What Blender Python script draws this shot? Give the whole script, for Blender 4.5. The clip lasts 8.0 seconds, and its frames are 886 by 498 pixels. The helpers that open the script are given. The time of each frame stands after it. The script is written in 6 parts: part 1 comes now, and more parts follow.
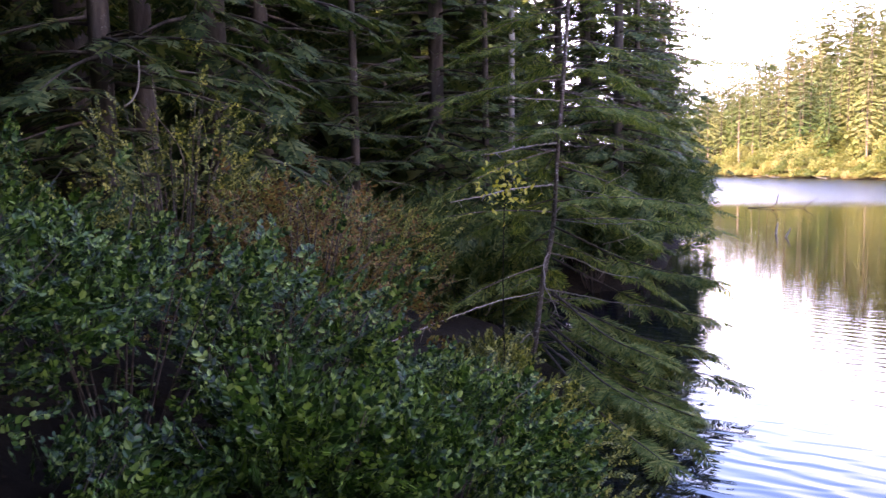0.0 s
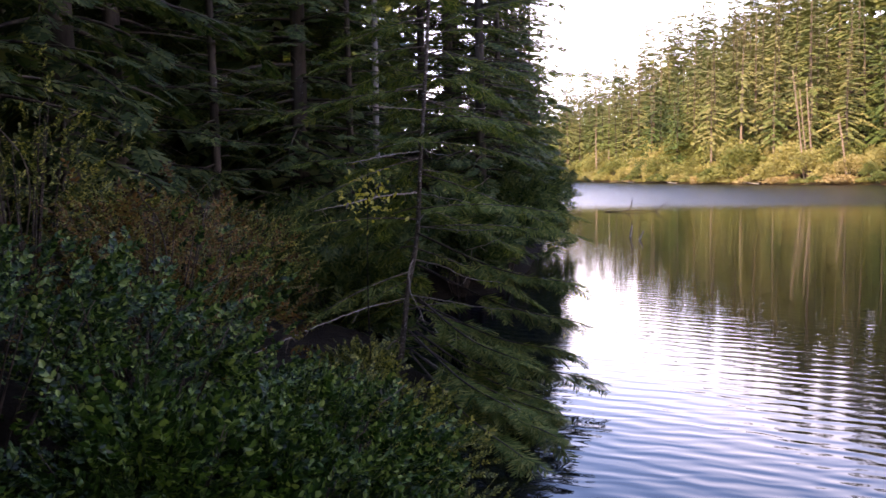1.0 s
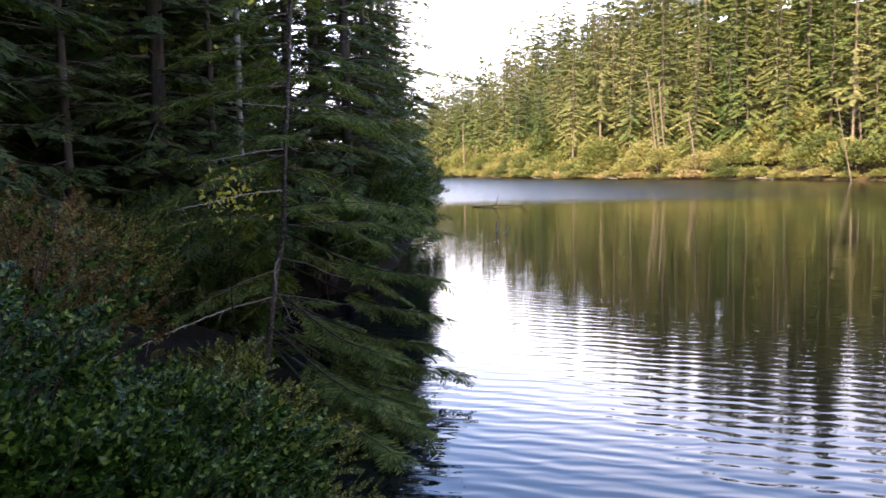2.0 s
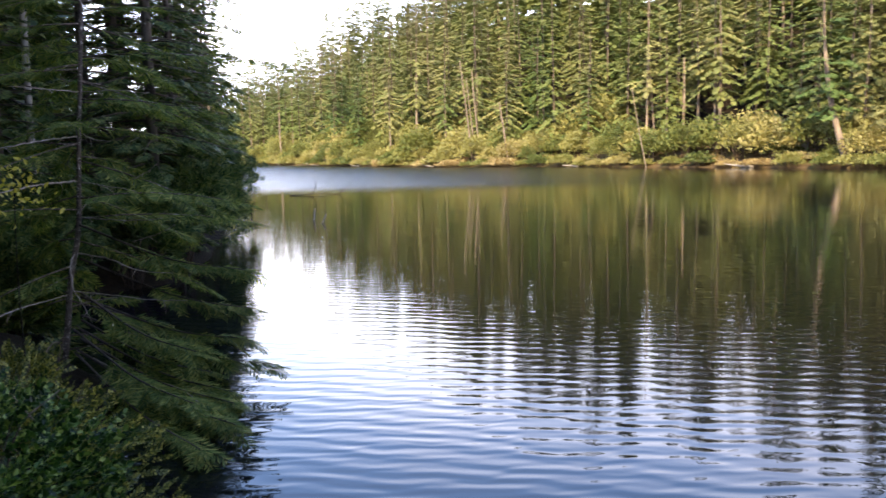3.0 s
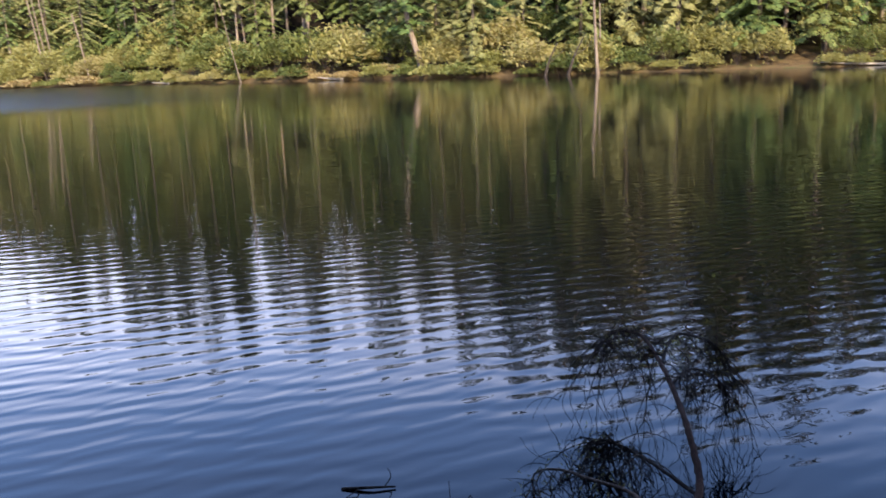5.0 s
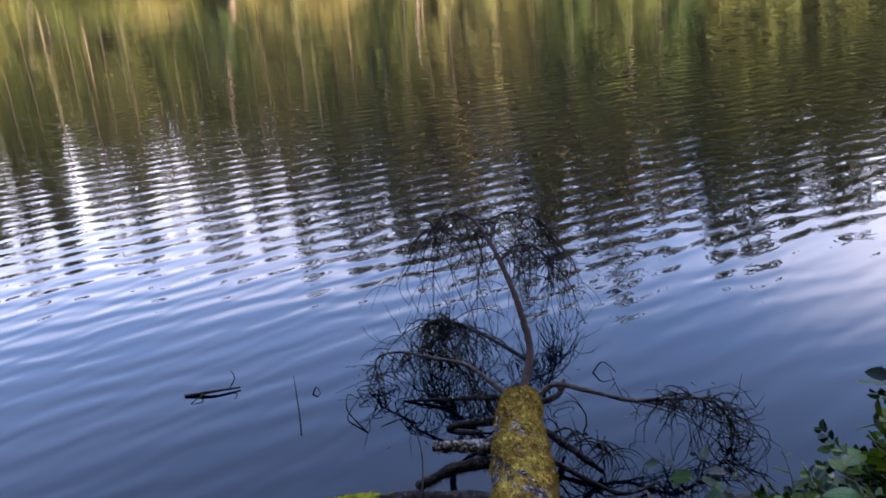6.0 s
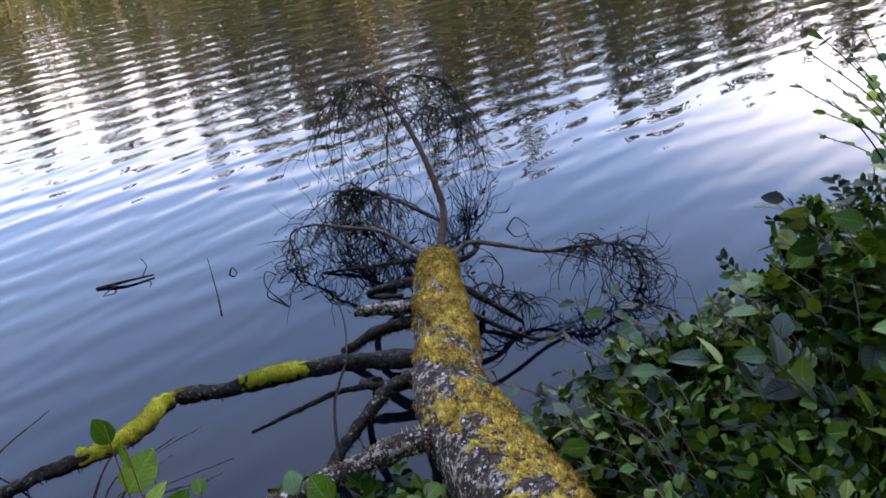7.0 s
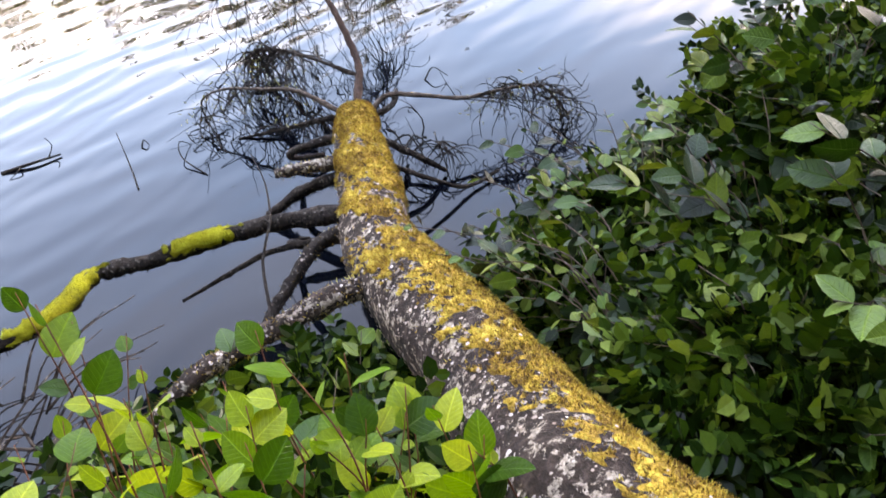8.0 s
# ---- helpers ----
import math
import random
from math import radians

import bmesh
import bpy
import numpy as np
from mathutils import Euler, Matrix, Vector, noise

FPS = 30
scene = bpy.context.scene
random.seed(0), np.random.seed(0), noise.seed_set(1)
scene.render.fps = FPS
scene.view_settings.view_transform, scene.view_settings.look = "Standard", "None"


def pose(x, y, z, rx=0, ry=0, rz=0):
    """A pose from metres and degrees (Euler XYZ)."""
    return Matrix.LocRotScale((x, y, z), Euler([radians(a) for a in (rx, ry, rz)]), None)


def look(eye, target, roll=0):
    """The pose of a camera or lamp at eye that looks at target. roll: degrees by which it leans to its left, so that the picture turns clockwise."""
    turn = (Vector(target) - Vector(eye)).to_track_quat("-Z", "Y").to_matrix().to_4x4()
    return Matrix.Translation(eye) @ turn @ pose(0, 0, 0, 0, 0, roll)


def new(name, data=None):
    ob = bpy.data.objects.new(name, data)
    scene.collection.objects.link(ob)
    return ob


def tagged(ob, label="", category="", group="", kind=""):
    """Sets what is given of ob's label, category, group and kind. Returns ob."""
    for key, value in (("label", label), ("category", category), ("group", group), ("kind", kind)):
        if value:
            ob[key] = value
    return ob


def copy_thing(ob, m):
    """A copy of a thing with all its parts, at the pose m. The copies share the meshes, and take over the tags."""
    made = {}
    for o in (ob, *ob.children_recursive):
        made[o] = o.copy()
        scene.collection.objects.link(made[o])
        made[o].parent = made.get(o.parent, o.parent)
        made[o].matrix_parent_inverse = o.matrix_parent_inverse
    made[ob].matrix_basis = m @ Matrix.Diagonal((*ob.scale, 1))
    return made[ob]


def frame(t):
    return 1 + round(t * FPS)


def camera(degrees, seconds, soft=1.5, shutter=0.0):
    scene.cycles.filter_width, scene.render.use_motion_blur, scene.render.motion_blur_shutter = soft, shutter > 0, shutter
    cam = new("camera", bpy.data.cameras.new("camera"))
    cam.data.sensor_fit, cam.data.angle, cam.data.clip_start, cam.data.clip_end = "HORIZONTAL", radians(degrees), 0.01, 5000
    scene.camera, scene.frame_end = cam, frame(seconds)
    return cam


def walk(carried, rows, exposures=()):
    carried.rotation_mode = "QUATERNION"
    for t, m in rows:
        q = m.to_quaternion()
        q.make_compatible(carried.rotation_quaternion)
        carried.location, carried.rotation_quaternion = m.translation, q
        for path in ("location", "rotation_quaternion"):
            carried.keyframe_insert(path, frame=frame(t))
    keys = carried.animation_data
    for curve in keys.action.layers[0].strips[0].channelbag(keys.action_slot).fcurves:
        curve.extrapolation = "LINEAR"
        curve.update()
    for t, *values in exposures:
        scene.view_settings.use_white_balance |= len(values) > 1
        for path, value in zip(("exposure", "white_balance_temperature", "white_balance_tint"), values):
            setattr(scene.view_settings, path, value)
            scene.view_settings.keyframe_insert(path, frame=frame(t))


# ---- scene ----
def view(x, y, z, yaw, pitch, roll):
    """A camera pose from its place, heading (to the left of +y), pitch and roll in degrees."""
    return pose(x, y, z, 0, 0, yaw) @ pose(0, 0, 0, 90 + pitch) @ pose(0, 0, 0, 0, 0, roll)


cam = camera(55.6, 8.0, soft=1.5, shutter=0.2)
PATH = [
    (0.0, view(-0.383, 0.172, 2.316, 36.75, -5.27, -1.04)),
    (0.3, view(-0.361, 0.164, 2.321, 33.90, -5.11, -1.12)),
    (0.6, view(-0.340, 0.155, 2.326, 31.20, -4.98, -1.20)),
    (0.9, view(-0.320, 0.144, 2.332, 28.70, -4.98, -1.27)),
    (1.2, view(-0.300, 0.132, 2.338, 25.94, -5.13, -1.30)),
    (2.3, view(-0.223, 0.084, 2.362, 15.72, -5.75, -1.32)),
    (2.6, view(-0.194, 0.076, 2.367, 11.87, -6.07, -1.30)),
    (2.9, view(-0.162, 0.070, 2.371, 8.05, -6.49, -1.31)),
    (3.2, view(-0.128, 0.070, 2.369, 4.00, -6.98, -1.23)),
    (3.5, view(-0.095, 0.076, 2.362, -0.07, -7.64, -1.39)),
    (3.8, view(-0.062, 0.083, 2.351, -4.38, -8.49, -1.47)),
    (4.1, view(-0.036, 0.089, 2.342, -8.39, -9.38, -1.61)),
    (4.4, view(-0.018, 0.090, 2.338, -12.30, -10.41, -1.75)),
    (4.7, view(-0.004, 0.086, 2.334, -16.08, -11.51, -1.80)),
    (5.8, view(0.032, 0.049, 2.325, -28.74, -19.16, -3.53)),
    (6.0, view(0.037, 0.044, 2.320, -30.84, -20.85, -3.51)),
    (6.2, view(0.040, 0.042, 2.310, -32.38, -22.58, -3.64)),
    (6.5, view(0.044, 0.040, 2.292, -34.40, -25.18, -3.97)),
    (6.8, view(0.046, 0.037, 2.273, -35.64, -27.92, -5.04)),
    (7.0, view(0.047, 0.035, 2.260, -36.47, -29.75, -5.76)),
    (7.3, view(0.049, 0.028, 2.241, -37.61, -32.61, -6.83)),
    (7.5, view(0.050, 0.024, 2.228, -38.37, -34.51, -7.55)),
    (7.7, view(0.052, 0.019, 2.215, -39.26, -36.40, -7.74)),
    (8.0, view(0.054, 0.012, 2.196, -40.87, -39.41, -7.82)),
]
EXPOSURES = [
    (0.0, 3.6, 7500, 35), (0.5, 2.9, 8000, 35), (1.0, 2.5, 7900, 28), (2.3, 2.6, 7600, 12),
    (3.5, 2.45, 7200, 9), (4.5, 2.1, 6700, 8), (5.8, 2.95, 7200, 17), (7.0, 3.8, 8800, 13), (7.5, 4.2, 9800, 14), (8.0, 4.78, 13200, 14),
]
walk(cam, PATH, EXPOSURES)

# ---- sky and sun ----
SUN_AZ, SUN_EL = radians(183), radians(30)      # azimuth from +y, clockwise seen from above
world = bpy.data.worlds.new("world")
scene.world = world
world.use_nodes = True
wn, wl = world.node_tree.nodes, world.node_tree.links
sky = wn.new("ShaderNodeTexSky")
sky.sky_type = "NISHITA"
sky.sun_disc = False
sky.sun_elevation, sky.sun_rotation = SUN_EL, SUN_AZ
sky.air_density, sky.dust_density, sky.ozone_density = 1.0, 0.1, 5.5
wn["Background"].inputs["Strength"].default_value = 0.15
# thin high cloud that whitens the sky, most near the horizon
wc, wm, wt_ = wn.new("ShaderNodeTexCoord"), wn.new("ShaderNodeMapping"), wn.new("ShaderNodeTexNoise")
wm.inputs["Scale"].default_value = (1.0, 1.0, 2.6)
wt_.inputs["Scale"].default_value, wt_.inputs["Detail"].default_value, wt_.inputs["Roughness"].default_value = 2.3, 5.0, 0.55
wr, wx_ = wn.new("ShaderNodeValToRGB"), wn.new("ShaderNodeMix")
wr.color_ramp.elements[0].position, wr.color_ramp.elements[1].position = 0.20, 0.60
wr.color_ramp.elements[1].color = (0.9, 0.9, 0.9, 1)
wx_.data_type = "RGBA"
wx_.inputs[7].default_value = (8.0, 8.1, 9.9, 1)
wl.new(wc.outputs["Generated"], wm.inputs[0])
wl.new(wm.outputs[0], wt_.inputs["Vector"])
wl.new(wt_.outputs["Fac"], wr.inputs[0])
ws, wz, wmul = wn.new("ShaderNodeSeparateXYZ"), wn.new("ShaderNodeMapRange"), wn.new("ShaderNodeMath")
wz.inputs[1].default_value, wz.inputs[2].default_value, wz.inputs[3].default_value, wz.inputs[4].default_value = 0.22, 0.39, 1.0, 0.07
wmul.operation = "MULTIPLY"
wl.new(wc.outputs["Generated"], ws.inputs[0])
tilt_x, tilt_z = wn.new("ShaderNodeMath"), wn.new("ShaderNodeMath")     # the cloud bank climbs towards +x
tilt_x.operation, tilt_z.operation = "MULTIPLY", "SUBTRACT"
tilt_x.inputs[1].default_value = 0.07
wl.new(ws.outputs["X"], tilt_x.inputs[0])
wl.new(ws.outputs["Z"], tilt_z.inputs[0])
wl.new(tilt_x.outputs[0], tilt_z.inputs[1])
wl.new(tilt_z.outputs[0], wz.inputs[0])
wl.new(wr.outputs[0], wmul.inputs[0])
wl.new(wz.outputs[0], wmul.inputs[1])
wl.new(wmul.outputs[0], wx_.inputs[0])
deep = wn.new("ShaderNodeMix")          # clear autumn air: a deeper blue overhead
deep.data_type, deep.blend_type = "RGBA", "MULTIPLY"
deep.inputs[0].default_value, deep.inputs[7].default_value = 1.0, (1.05, 1.09, 1.26, 1)
wl.new(sky.outputs[0], deep.inputs[6])
wl.new(deep.outputs[2], wx_.inputs[6])
wl.new(wx_.outputs[2], wn["Background"].inputs["Color"])

sun_data = bpy.data.lights.new("sun", "SUN")
sun_data.energy, sun_data.angle, sun_data.color = 3.3, radians(0.55), (1.0, 0.87, 0.65)
sun = new("sun", sun_data)
to_sun = Vector((math.sin(SUN_AZ) * math.cos(SUN_EL), math.cos(SUN_AZ) * math.cos(SUN_EL), math.sin(SUN_EL)))
sun.matrix_world = look(to_sun * 60, (0, 0, 0))


# ---- materials ----
def material(name):
    m = bpy.data.materials.new(name)
    m.use_nodes = True
    nodes, links = m.node_tree.nodes, m.node_tree.links
    return m, nodes, links, nodes["Principled BSDF"]


def ramp(nodes, links, source, stops):
    r = nodes.new("ShaderNodeValToRGB")
    while len(r.color_ramp.elements) < len(stops):
        r.color_ramp.elements.new(0.5)
    for e, (p, c) in zip(r.color_ramp.elements, stops):
        e.position, e.color = p, (*c, 1)
    links.new(source, r.inputs[0])
    return r.outputs[0]


def texnoise(nodes, links, scale, detail=4.0, rough=0.6, vector=None):
    n = nodes.new("ShaderNodeTexNoise")
    n.inputs["Scale"].default_value, n.inputs["Detail"].default_value, n.inputs["Roughness"].default_value = scale, detail, rough
    if vector is not None:
        links.new(vector, n.inputs["Vector"])
    return n.outputs["Fac"]


def coords(nodes, links, kind="Object", scale=(1, 1, 1), turn=(0, 0, 0)):
    c, mp = nodes.new("ShaderNodeTexCoord"), nodes.new("ShaderNodeMapping")
    mp.inputs["Scale"].default_value, mp.inputs["Rotation"].default_value = scale, turn
    links.new(c.outputs[kind], mp.inputs["Vector"])
    return mp.outputs[0]


def mixed(nodes, links, fac, a, b, mode="MIX"):
    n = nodes.new("ShaderNodeMix")
    n.data_type, n.blend_type = "RGBA", mode
    if isinstance(fac, float):
        n.inputs[0].default_value = fac
    else:
        links.new(fac, n.inputs[0])
    for socket, v in ((n.inputs[6], a), (n.inputs[7], b)):
        if isinstance(v, tuple):
            socket.default_value = (*v, 1)
        else:
            links.new(v, socket)
    return n.outputs[2]


def sums(nodes, links, a, b, op="ADD", third=None):
    n = nodes.new("ShaderNodeMath")
    n.operation = op
    for k, v in enumerate((a, b)):
        if isinstance(v, (int, float)):
            n.inputs[k].default_value = v
        else:
            links.new(v, n.inputs[k])
    return n.outputs[0]


def relief(nodes, links, height, bsdf, strength=0.5, distance=0.02):
    b = nodes.new("ShaderNodeBump")
    b.inputs["Strength"].default_value, b.inputs["Distance"].default_value = strength, distance
    links.new(height, b.inputs["Height"])
    links.new(b.outputs[0], bsdf.inputs["Normal"])


def foliage(name, colours, rough=0.5, through_share=0.3, by_object=0.5, spec=0.4, veins=False):
    """Leaves: each piece takes a colour of its own, and the whole plant leans one way."""
    m, n, l, p = material(name)
    geo, info = n.new("ShaderNodeNewGeometry"), n.new("ShaderNodeObjectInfo")
    lift = sums(n, l, sums(n, l, info.outputs["Random"], by_object, "MULTIPLY"),
                sums(n, l, geo.outputs["Random Per Island"], 1 - by_object, "MULTIPLY"))
    col = ramp(n, l, lift, [(k / (len(colours) - 1), c) for k, c in enumerate(colours)])
    grain = texnoise(n, l, 60.0, 3.0)
    col = mixed(n, l, 0.35, col, ramp(n, l, grain, [(0.3, (0.45, 0.45, 0.4)), (0.7, (1.0, 1.0, 1.0))]), "MULTIPLY")
    if veins:   # a pale midrib, fine side veins and faint mottling, in the leaf's own measure
        sep = n.new("ShaderNodeSeparateXYZ")
        l.new(coords(n, l), sep.inputs[0])
        off = sums(n, l, sep.outputs["X"], 0.0, "ABSOLUTE")
        rib = ramp(n, l, off, [(0.0, (1, 1, 1)), (0.03, (0, 0, 0))])
        wave = sums(n, l, sums(n, l, sums(n, l, sep.outputs["Y"], sums(n, l, off, 0.7, "MULTIPLY"), "SUBTRACT"), 52.0, "MULTIPLY"), 0.0, "SINE")
        side = ramp(n, l, wave, [(0.80, (0, 0, 0)), (1.0, (1, 1, 1))])
        mottle = texnoise(n, l, 5.0, 4.0, 0.65, coords(n, l))
        col = mixed(n, l, 0.55, col, ramp(n, l, mottle, [(0.32, (0.55, 0.62, 0.55)), (0.68, (1.2, 1.15, 1.0))]), "MULTIPLY")
        pale = sums(n, l, sums(n, l, rib, 0.55, "MULTIPLY"), sums(n, l, side, 0.16, "MULTIPLY"))
        col = mixed(n, l, pale, col, mixed(n, l, 1.0, col, (2.2, 2.0, 2.0), "MULTIPLY"))
        relief(n, l, sums(n, l, sums(n, l, sums(n, l, rib, side), -0.5, "MULTIPLY"), mottle), p, 0.6, 0.005)
    l.new(col, p.inputs["Base Color"])
    p.inputs["Roughness"].default_value = rough
    p.inputs["Specular IOR Level"].default_value = spec
    tr, ms = n.new("ShaderNodeBsdfTranslucent"), n.new("ShaderNodeMixShader")
    l.new(mixed(n, l, 1.0, col, (1.3, 1.25, 0.6), "MULTIPLY"), tr.inputs["Color"])
    ms.inputs[0].default_value = through_share
    l.new(p.outputs[0], ms.inputs[1])
    l.new(tr.outputs[0], ms.inputs[2])
    l.new(ms.outputs[0], n["Material Output"].inputs["Surface"])
    return m


def bark(name, dark, pale, patch, scale=8.0, stretch=0.25, amount=0.55, bump=0.6):
    """Furrowed bark with lichen patches."""
    m, n, l, p = material(name)
    long = coords(n, l, scale=(1, 1, stretch))
    furrow = texnoise(n, l, scale, 6.0, 0.7, long)
    col = ramp(n, l, furrow, [(0.32, dark), (0.7, pale)])
    spots = texnoise(n, l, scale * 1.7, 5.0, 0.75, coords(n, l))
    col = mixed(n, l, ramp(n, l, spots, [(amount, (0, 0, 0)), (amount + 0.06, (1, 1, 1))]), col, patch)
    l.new(col, p.inputs["Base Color"])
    p.inputs["Roughness"].default_value = 0.92
    p.inputs["Specular IOR Level"].default_value = 0.12
    relief(n, l, furrow, p, bump, 0.03)
    return m


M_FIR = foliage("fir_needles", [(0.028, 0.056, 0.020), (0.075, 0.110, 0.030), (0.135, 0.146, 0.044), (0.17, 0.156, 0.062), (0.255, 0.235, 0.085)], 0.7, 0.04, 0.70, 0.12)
# shaded shore firs and the lit young fir: light put into needle colours
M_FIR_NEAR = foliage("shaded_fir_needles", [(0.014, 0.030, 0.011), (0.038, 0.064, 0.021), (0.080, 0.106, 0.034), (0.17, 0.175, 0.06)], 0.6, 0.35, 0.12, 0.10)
M_FIR_LIT = foliage("lit_fir_needles", [(0.026, 0.054, 0.014), (0.085, 0.130, 0.030), (0.15, 0.18, 0.045), (0.30, 0.29, 0.075)], 0.6, 0.4, 0.05, 0.10)
M_SHORE = foliage("shore_shrub_leaves", [(0.036, 0.066, 0.022), (0.115, 0.130, 0.036), (0.215, 0.205, 0.066), (0.28, 0.245, 0.092), (0.30, 0.22, 0.115)], 0.6, 0.35, 0.7, 0.2)
M_BRACKEN = foliage("rusty_bracken", [(0.12, 0.085, 0.040), (0.25, 0.17, 0.080), (0.35, 0.27, 0.13), (0.34, 0.31, 0.13)], 0.75, 0.3, 0.35, 0.1)
# near-black tones put the shrubs' dark gaps into the leaf colours
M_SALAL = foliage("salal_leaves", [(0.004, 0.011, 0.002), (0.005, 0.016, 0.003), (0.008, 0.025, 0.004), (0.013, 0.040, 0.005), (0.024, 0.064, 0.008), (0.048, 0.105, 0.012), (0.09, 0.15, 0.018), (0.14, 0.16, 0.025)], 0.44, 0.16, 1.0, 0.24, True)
# light and dark hollows of the left bank put into salal colours
M_SALAL_LIT = foliage("lit_salal_leaves", [(0.006, 0.018, 0.004), (0.010, 0.028, 0.006), (0.018, 0.048, 0.009), (0.036, 0.085, 0.016), (0.08, 0.14, 0.026), (0.28, 0.35, 0.10)], 0.34, 0.32, 0.04, 0.24)
M_SALAL_YOUNG = foliage("young_salal_leaves", [(0.018, 0.060, 0.006), (0.045, 0.125, 0.009), (0.11, 0.22, 0.016), (0.24, 0.35, 0.028), (0.40, 0.46, 0.05)], 0.30, 0.45, 1.0, 0.2, True)
M_SMALL = foliage("huckleberry_leaves", [(0.018, 0.030, 0.008), (0.042, 0.058, 0.014), (0.11, 0.12, 0.028), (0.25, 0.235, 0.055), (0.50, 0.42, 0.11)], 0.4, 0.3, 0.12, 0.2)
M_DRY = foliage("browned_leaves", [(0.022, 0.014, 0.007), (0.070, 0.036, 0.014), (0.21, 0.105, 0.032), (0.10, 0.115, 0.030), (0.38, 0.22, 0.07)], 0.65, 0.25, 0.12, 0.15)
# salal again, with the shade beside the trunk put into its colour
M_SALAL_SHADED = foliage("shaded_salal_leaves", [(0.003, 0.009, 0.002), (0.006, 0.018, 0.003), (0.014, 0.036, 0.005), (0.040, 0.080, 0.010), (0.13, 0.18, 0.035)], 0.26, 0.25, 0.05, 0.14)
M_YELLOW = foliage("yellowing_leaves", [(0.38, 0.32, 0.04), (0.56, 0.47, 0.08)], 0.5, 0.45, 0.3)

M_BARK = bark("fir_bark", (0.03, 0.022, 0.018), (0.13, 0.10, 0.075), (0.22, 0.20, 0.17), 6.0, 0.2, 0.62)
M_BARK_PALE = bark("pale_bark", (0.07, 0.05, 0.038), (0.22, 0.165, 0.12), (0.27, 0.23, 0.18), 5.0, 0.15, 0.6)
M_TWIG = bark("twig_bark", (0.035, 0.022, 0.016), (0.12, 0.085, 0.062), (0.24, 0.20, 0.165), 25.0, 0.5, 0.6)
M_BARK_GREY = bark("grey_young_bark", (0.045, 0.032, 0.025), (0.19, 0.14, 0.105), (0.40, 0.33, 0.275), 18.0, 0.4, 0.56)
M_LIMB = bark("weathered_limb_bark", (0.12, 0.092, 0.072), (0.38, 0.295, 0.235), (0.52, 0.44, 0.37), 22.0, 0.4, 0.55)
M_WET = bark("wet_dark_wood", (0.008, 0.006, 0.005), (0.042, 0.029, 0.022), (0.17, 0.145, 0.115), 40.0, 0.6, 0.575, 0.9)
M_LEADER = bark("reddish_wet_wood", (0.016, 0.009, 0.007), (0.075, 0.040, 0.026), (0.17, 0.13, 0.09), 20.0, 0.4, 0.66)
M_STEM = bark("red_stem", (0.10, 0.03, 0.018), (0.26, 0.09, 0.05), (0.24, 0.15, 0.07), 40.0, 0.5, 0.6, 0.2)
M_DRIFT = bark("bleached_driftwood", (0.14, 0.115, 0.085), (0.34, 0.29, 0.23), (0.24, 0.20, 0.16), 3.0, 0.3, 0.6)


def log_bark():
    m, n, l, p = material("alder_bark_with_lichen")
    at = coords(n, l)
    fine, broad = texnoise(n, l, 38.0, 6.0, 0.75, at), texnoise(n, l, 9.0, 4.0, 0.65, at)
    col = ramp(n, l, fine, [(0.3, (0.006, 0.004, 0.003)), (0.52, (0.030, 0.019, 0.014)), (0.75, (0.095, 0.062, 0.047))])
    blot = texnoise(n, l, 30.0, 8.0, 0.74, coords(n, l, scale=(1, 1.0, 1.5)))
    size = sums(n, l, blot, sums(n, l, broad, 0.30, "MULTIPLY"))
    mask = ramp(n, l, size, [(0.702, (0, 0, 0)), (0.722, (1, 1, 1))])
    tone = mixed(n, l, ramp(n, l, texnoise(n, l, 120.0, 3.0, 0.6, at), [(0.35, (0, 0, 0)), (0.65, (1, 1, 1))]), (0.13, 0.098, 0.070), (0.42, 0.335, 0.25))
    l.new(mixed(n, l, mask, col, tone), p.inputs["Base Color"])
    p.inputs["Roughness"].default_value = 0.9
    p.inputs["Specular IOR Level"].default_value = 0.15
    relief(n, l, sums(n, l, fine, size), p, 0.7, 0.012)
    return m


def moss_mat(name, stops):
    m, n, l, p = material(name)
    at = coords(n, l)
    geo = n.new("ShaderNodeNewGeometry")
    a = sums(n, l, sums(n, l, texnoise(n, l, 9.0, 3.0, 0.6, at), 0.5, "MULTIPLY"), sums(n, l, texnoise(n, l, 48.0, 4.0, 0.7, at), 0.5, "MULTIPLY"))
    mix = sums(n, l, sums(n, l, a, 0.75, "MULTIPLY"), sums(n, l, geo.outputs["Random Per Island"], 0.25, "MULTIPLY"))
    l.new(ramp(n, l, mix, stops), p.inputs["Base Color"])
    p.inputs["Roughness"].default_value = 1.0
    p.inputs["Specular IOR Level"].default_value = 0.15
    relief(n, l, texnoise(n, l, 150.0, 3.0, 0.7, at), p, 1.0, 0.01)
    return m


M_LOG = log_bark()
M_MOSS = moss_mat("ochre_moss", [(0.37, (0.055, 0.029, 0.013)), (0.45, (0.21, 0.112, 0.024)), (0.52, (0.43, 0.245, 0.038)), (0.58, (0.60, 0.40, 0.06)), (0.66, (0.66, 0.55, 0.14))])
M_MOSS_GREEN = moss_mat("yellow_green_moss", [(0.30, (0.11, 0.085, 0.012)), (0.48, (0.36, 0.31, 0.020)), (0.68, (0.54, 0.52, 0.06))])


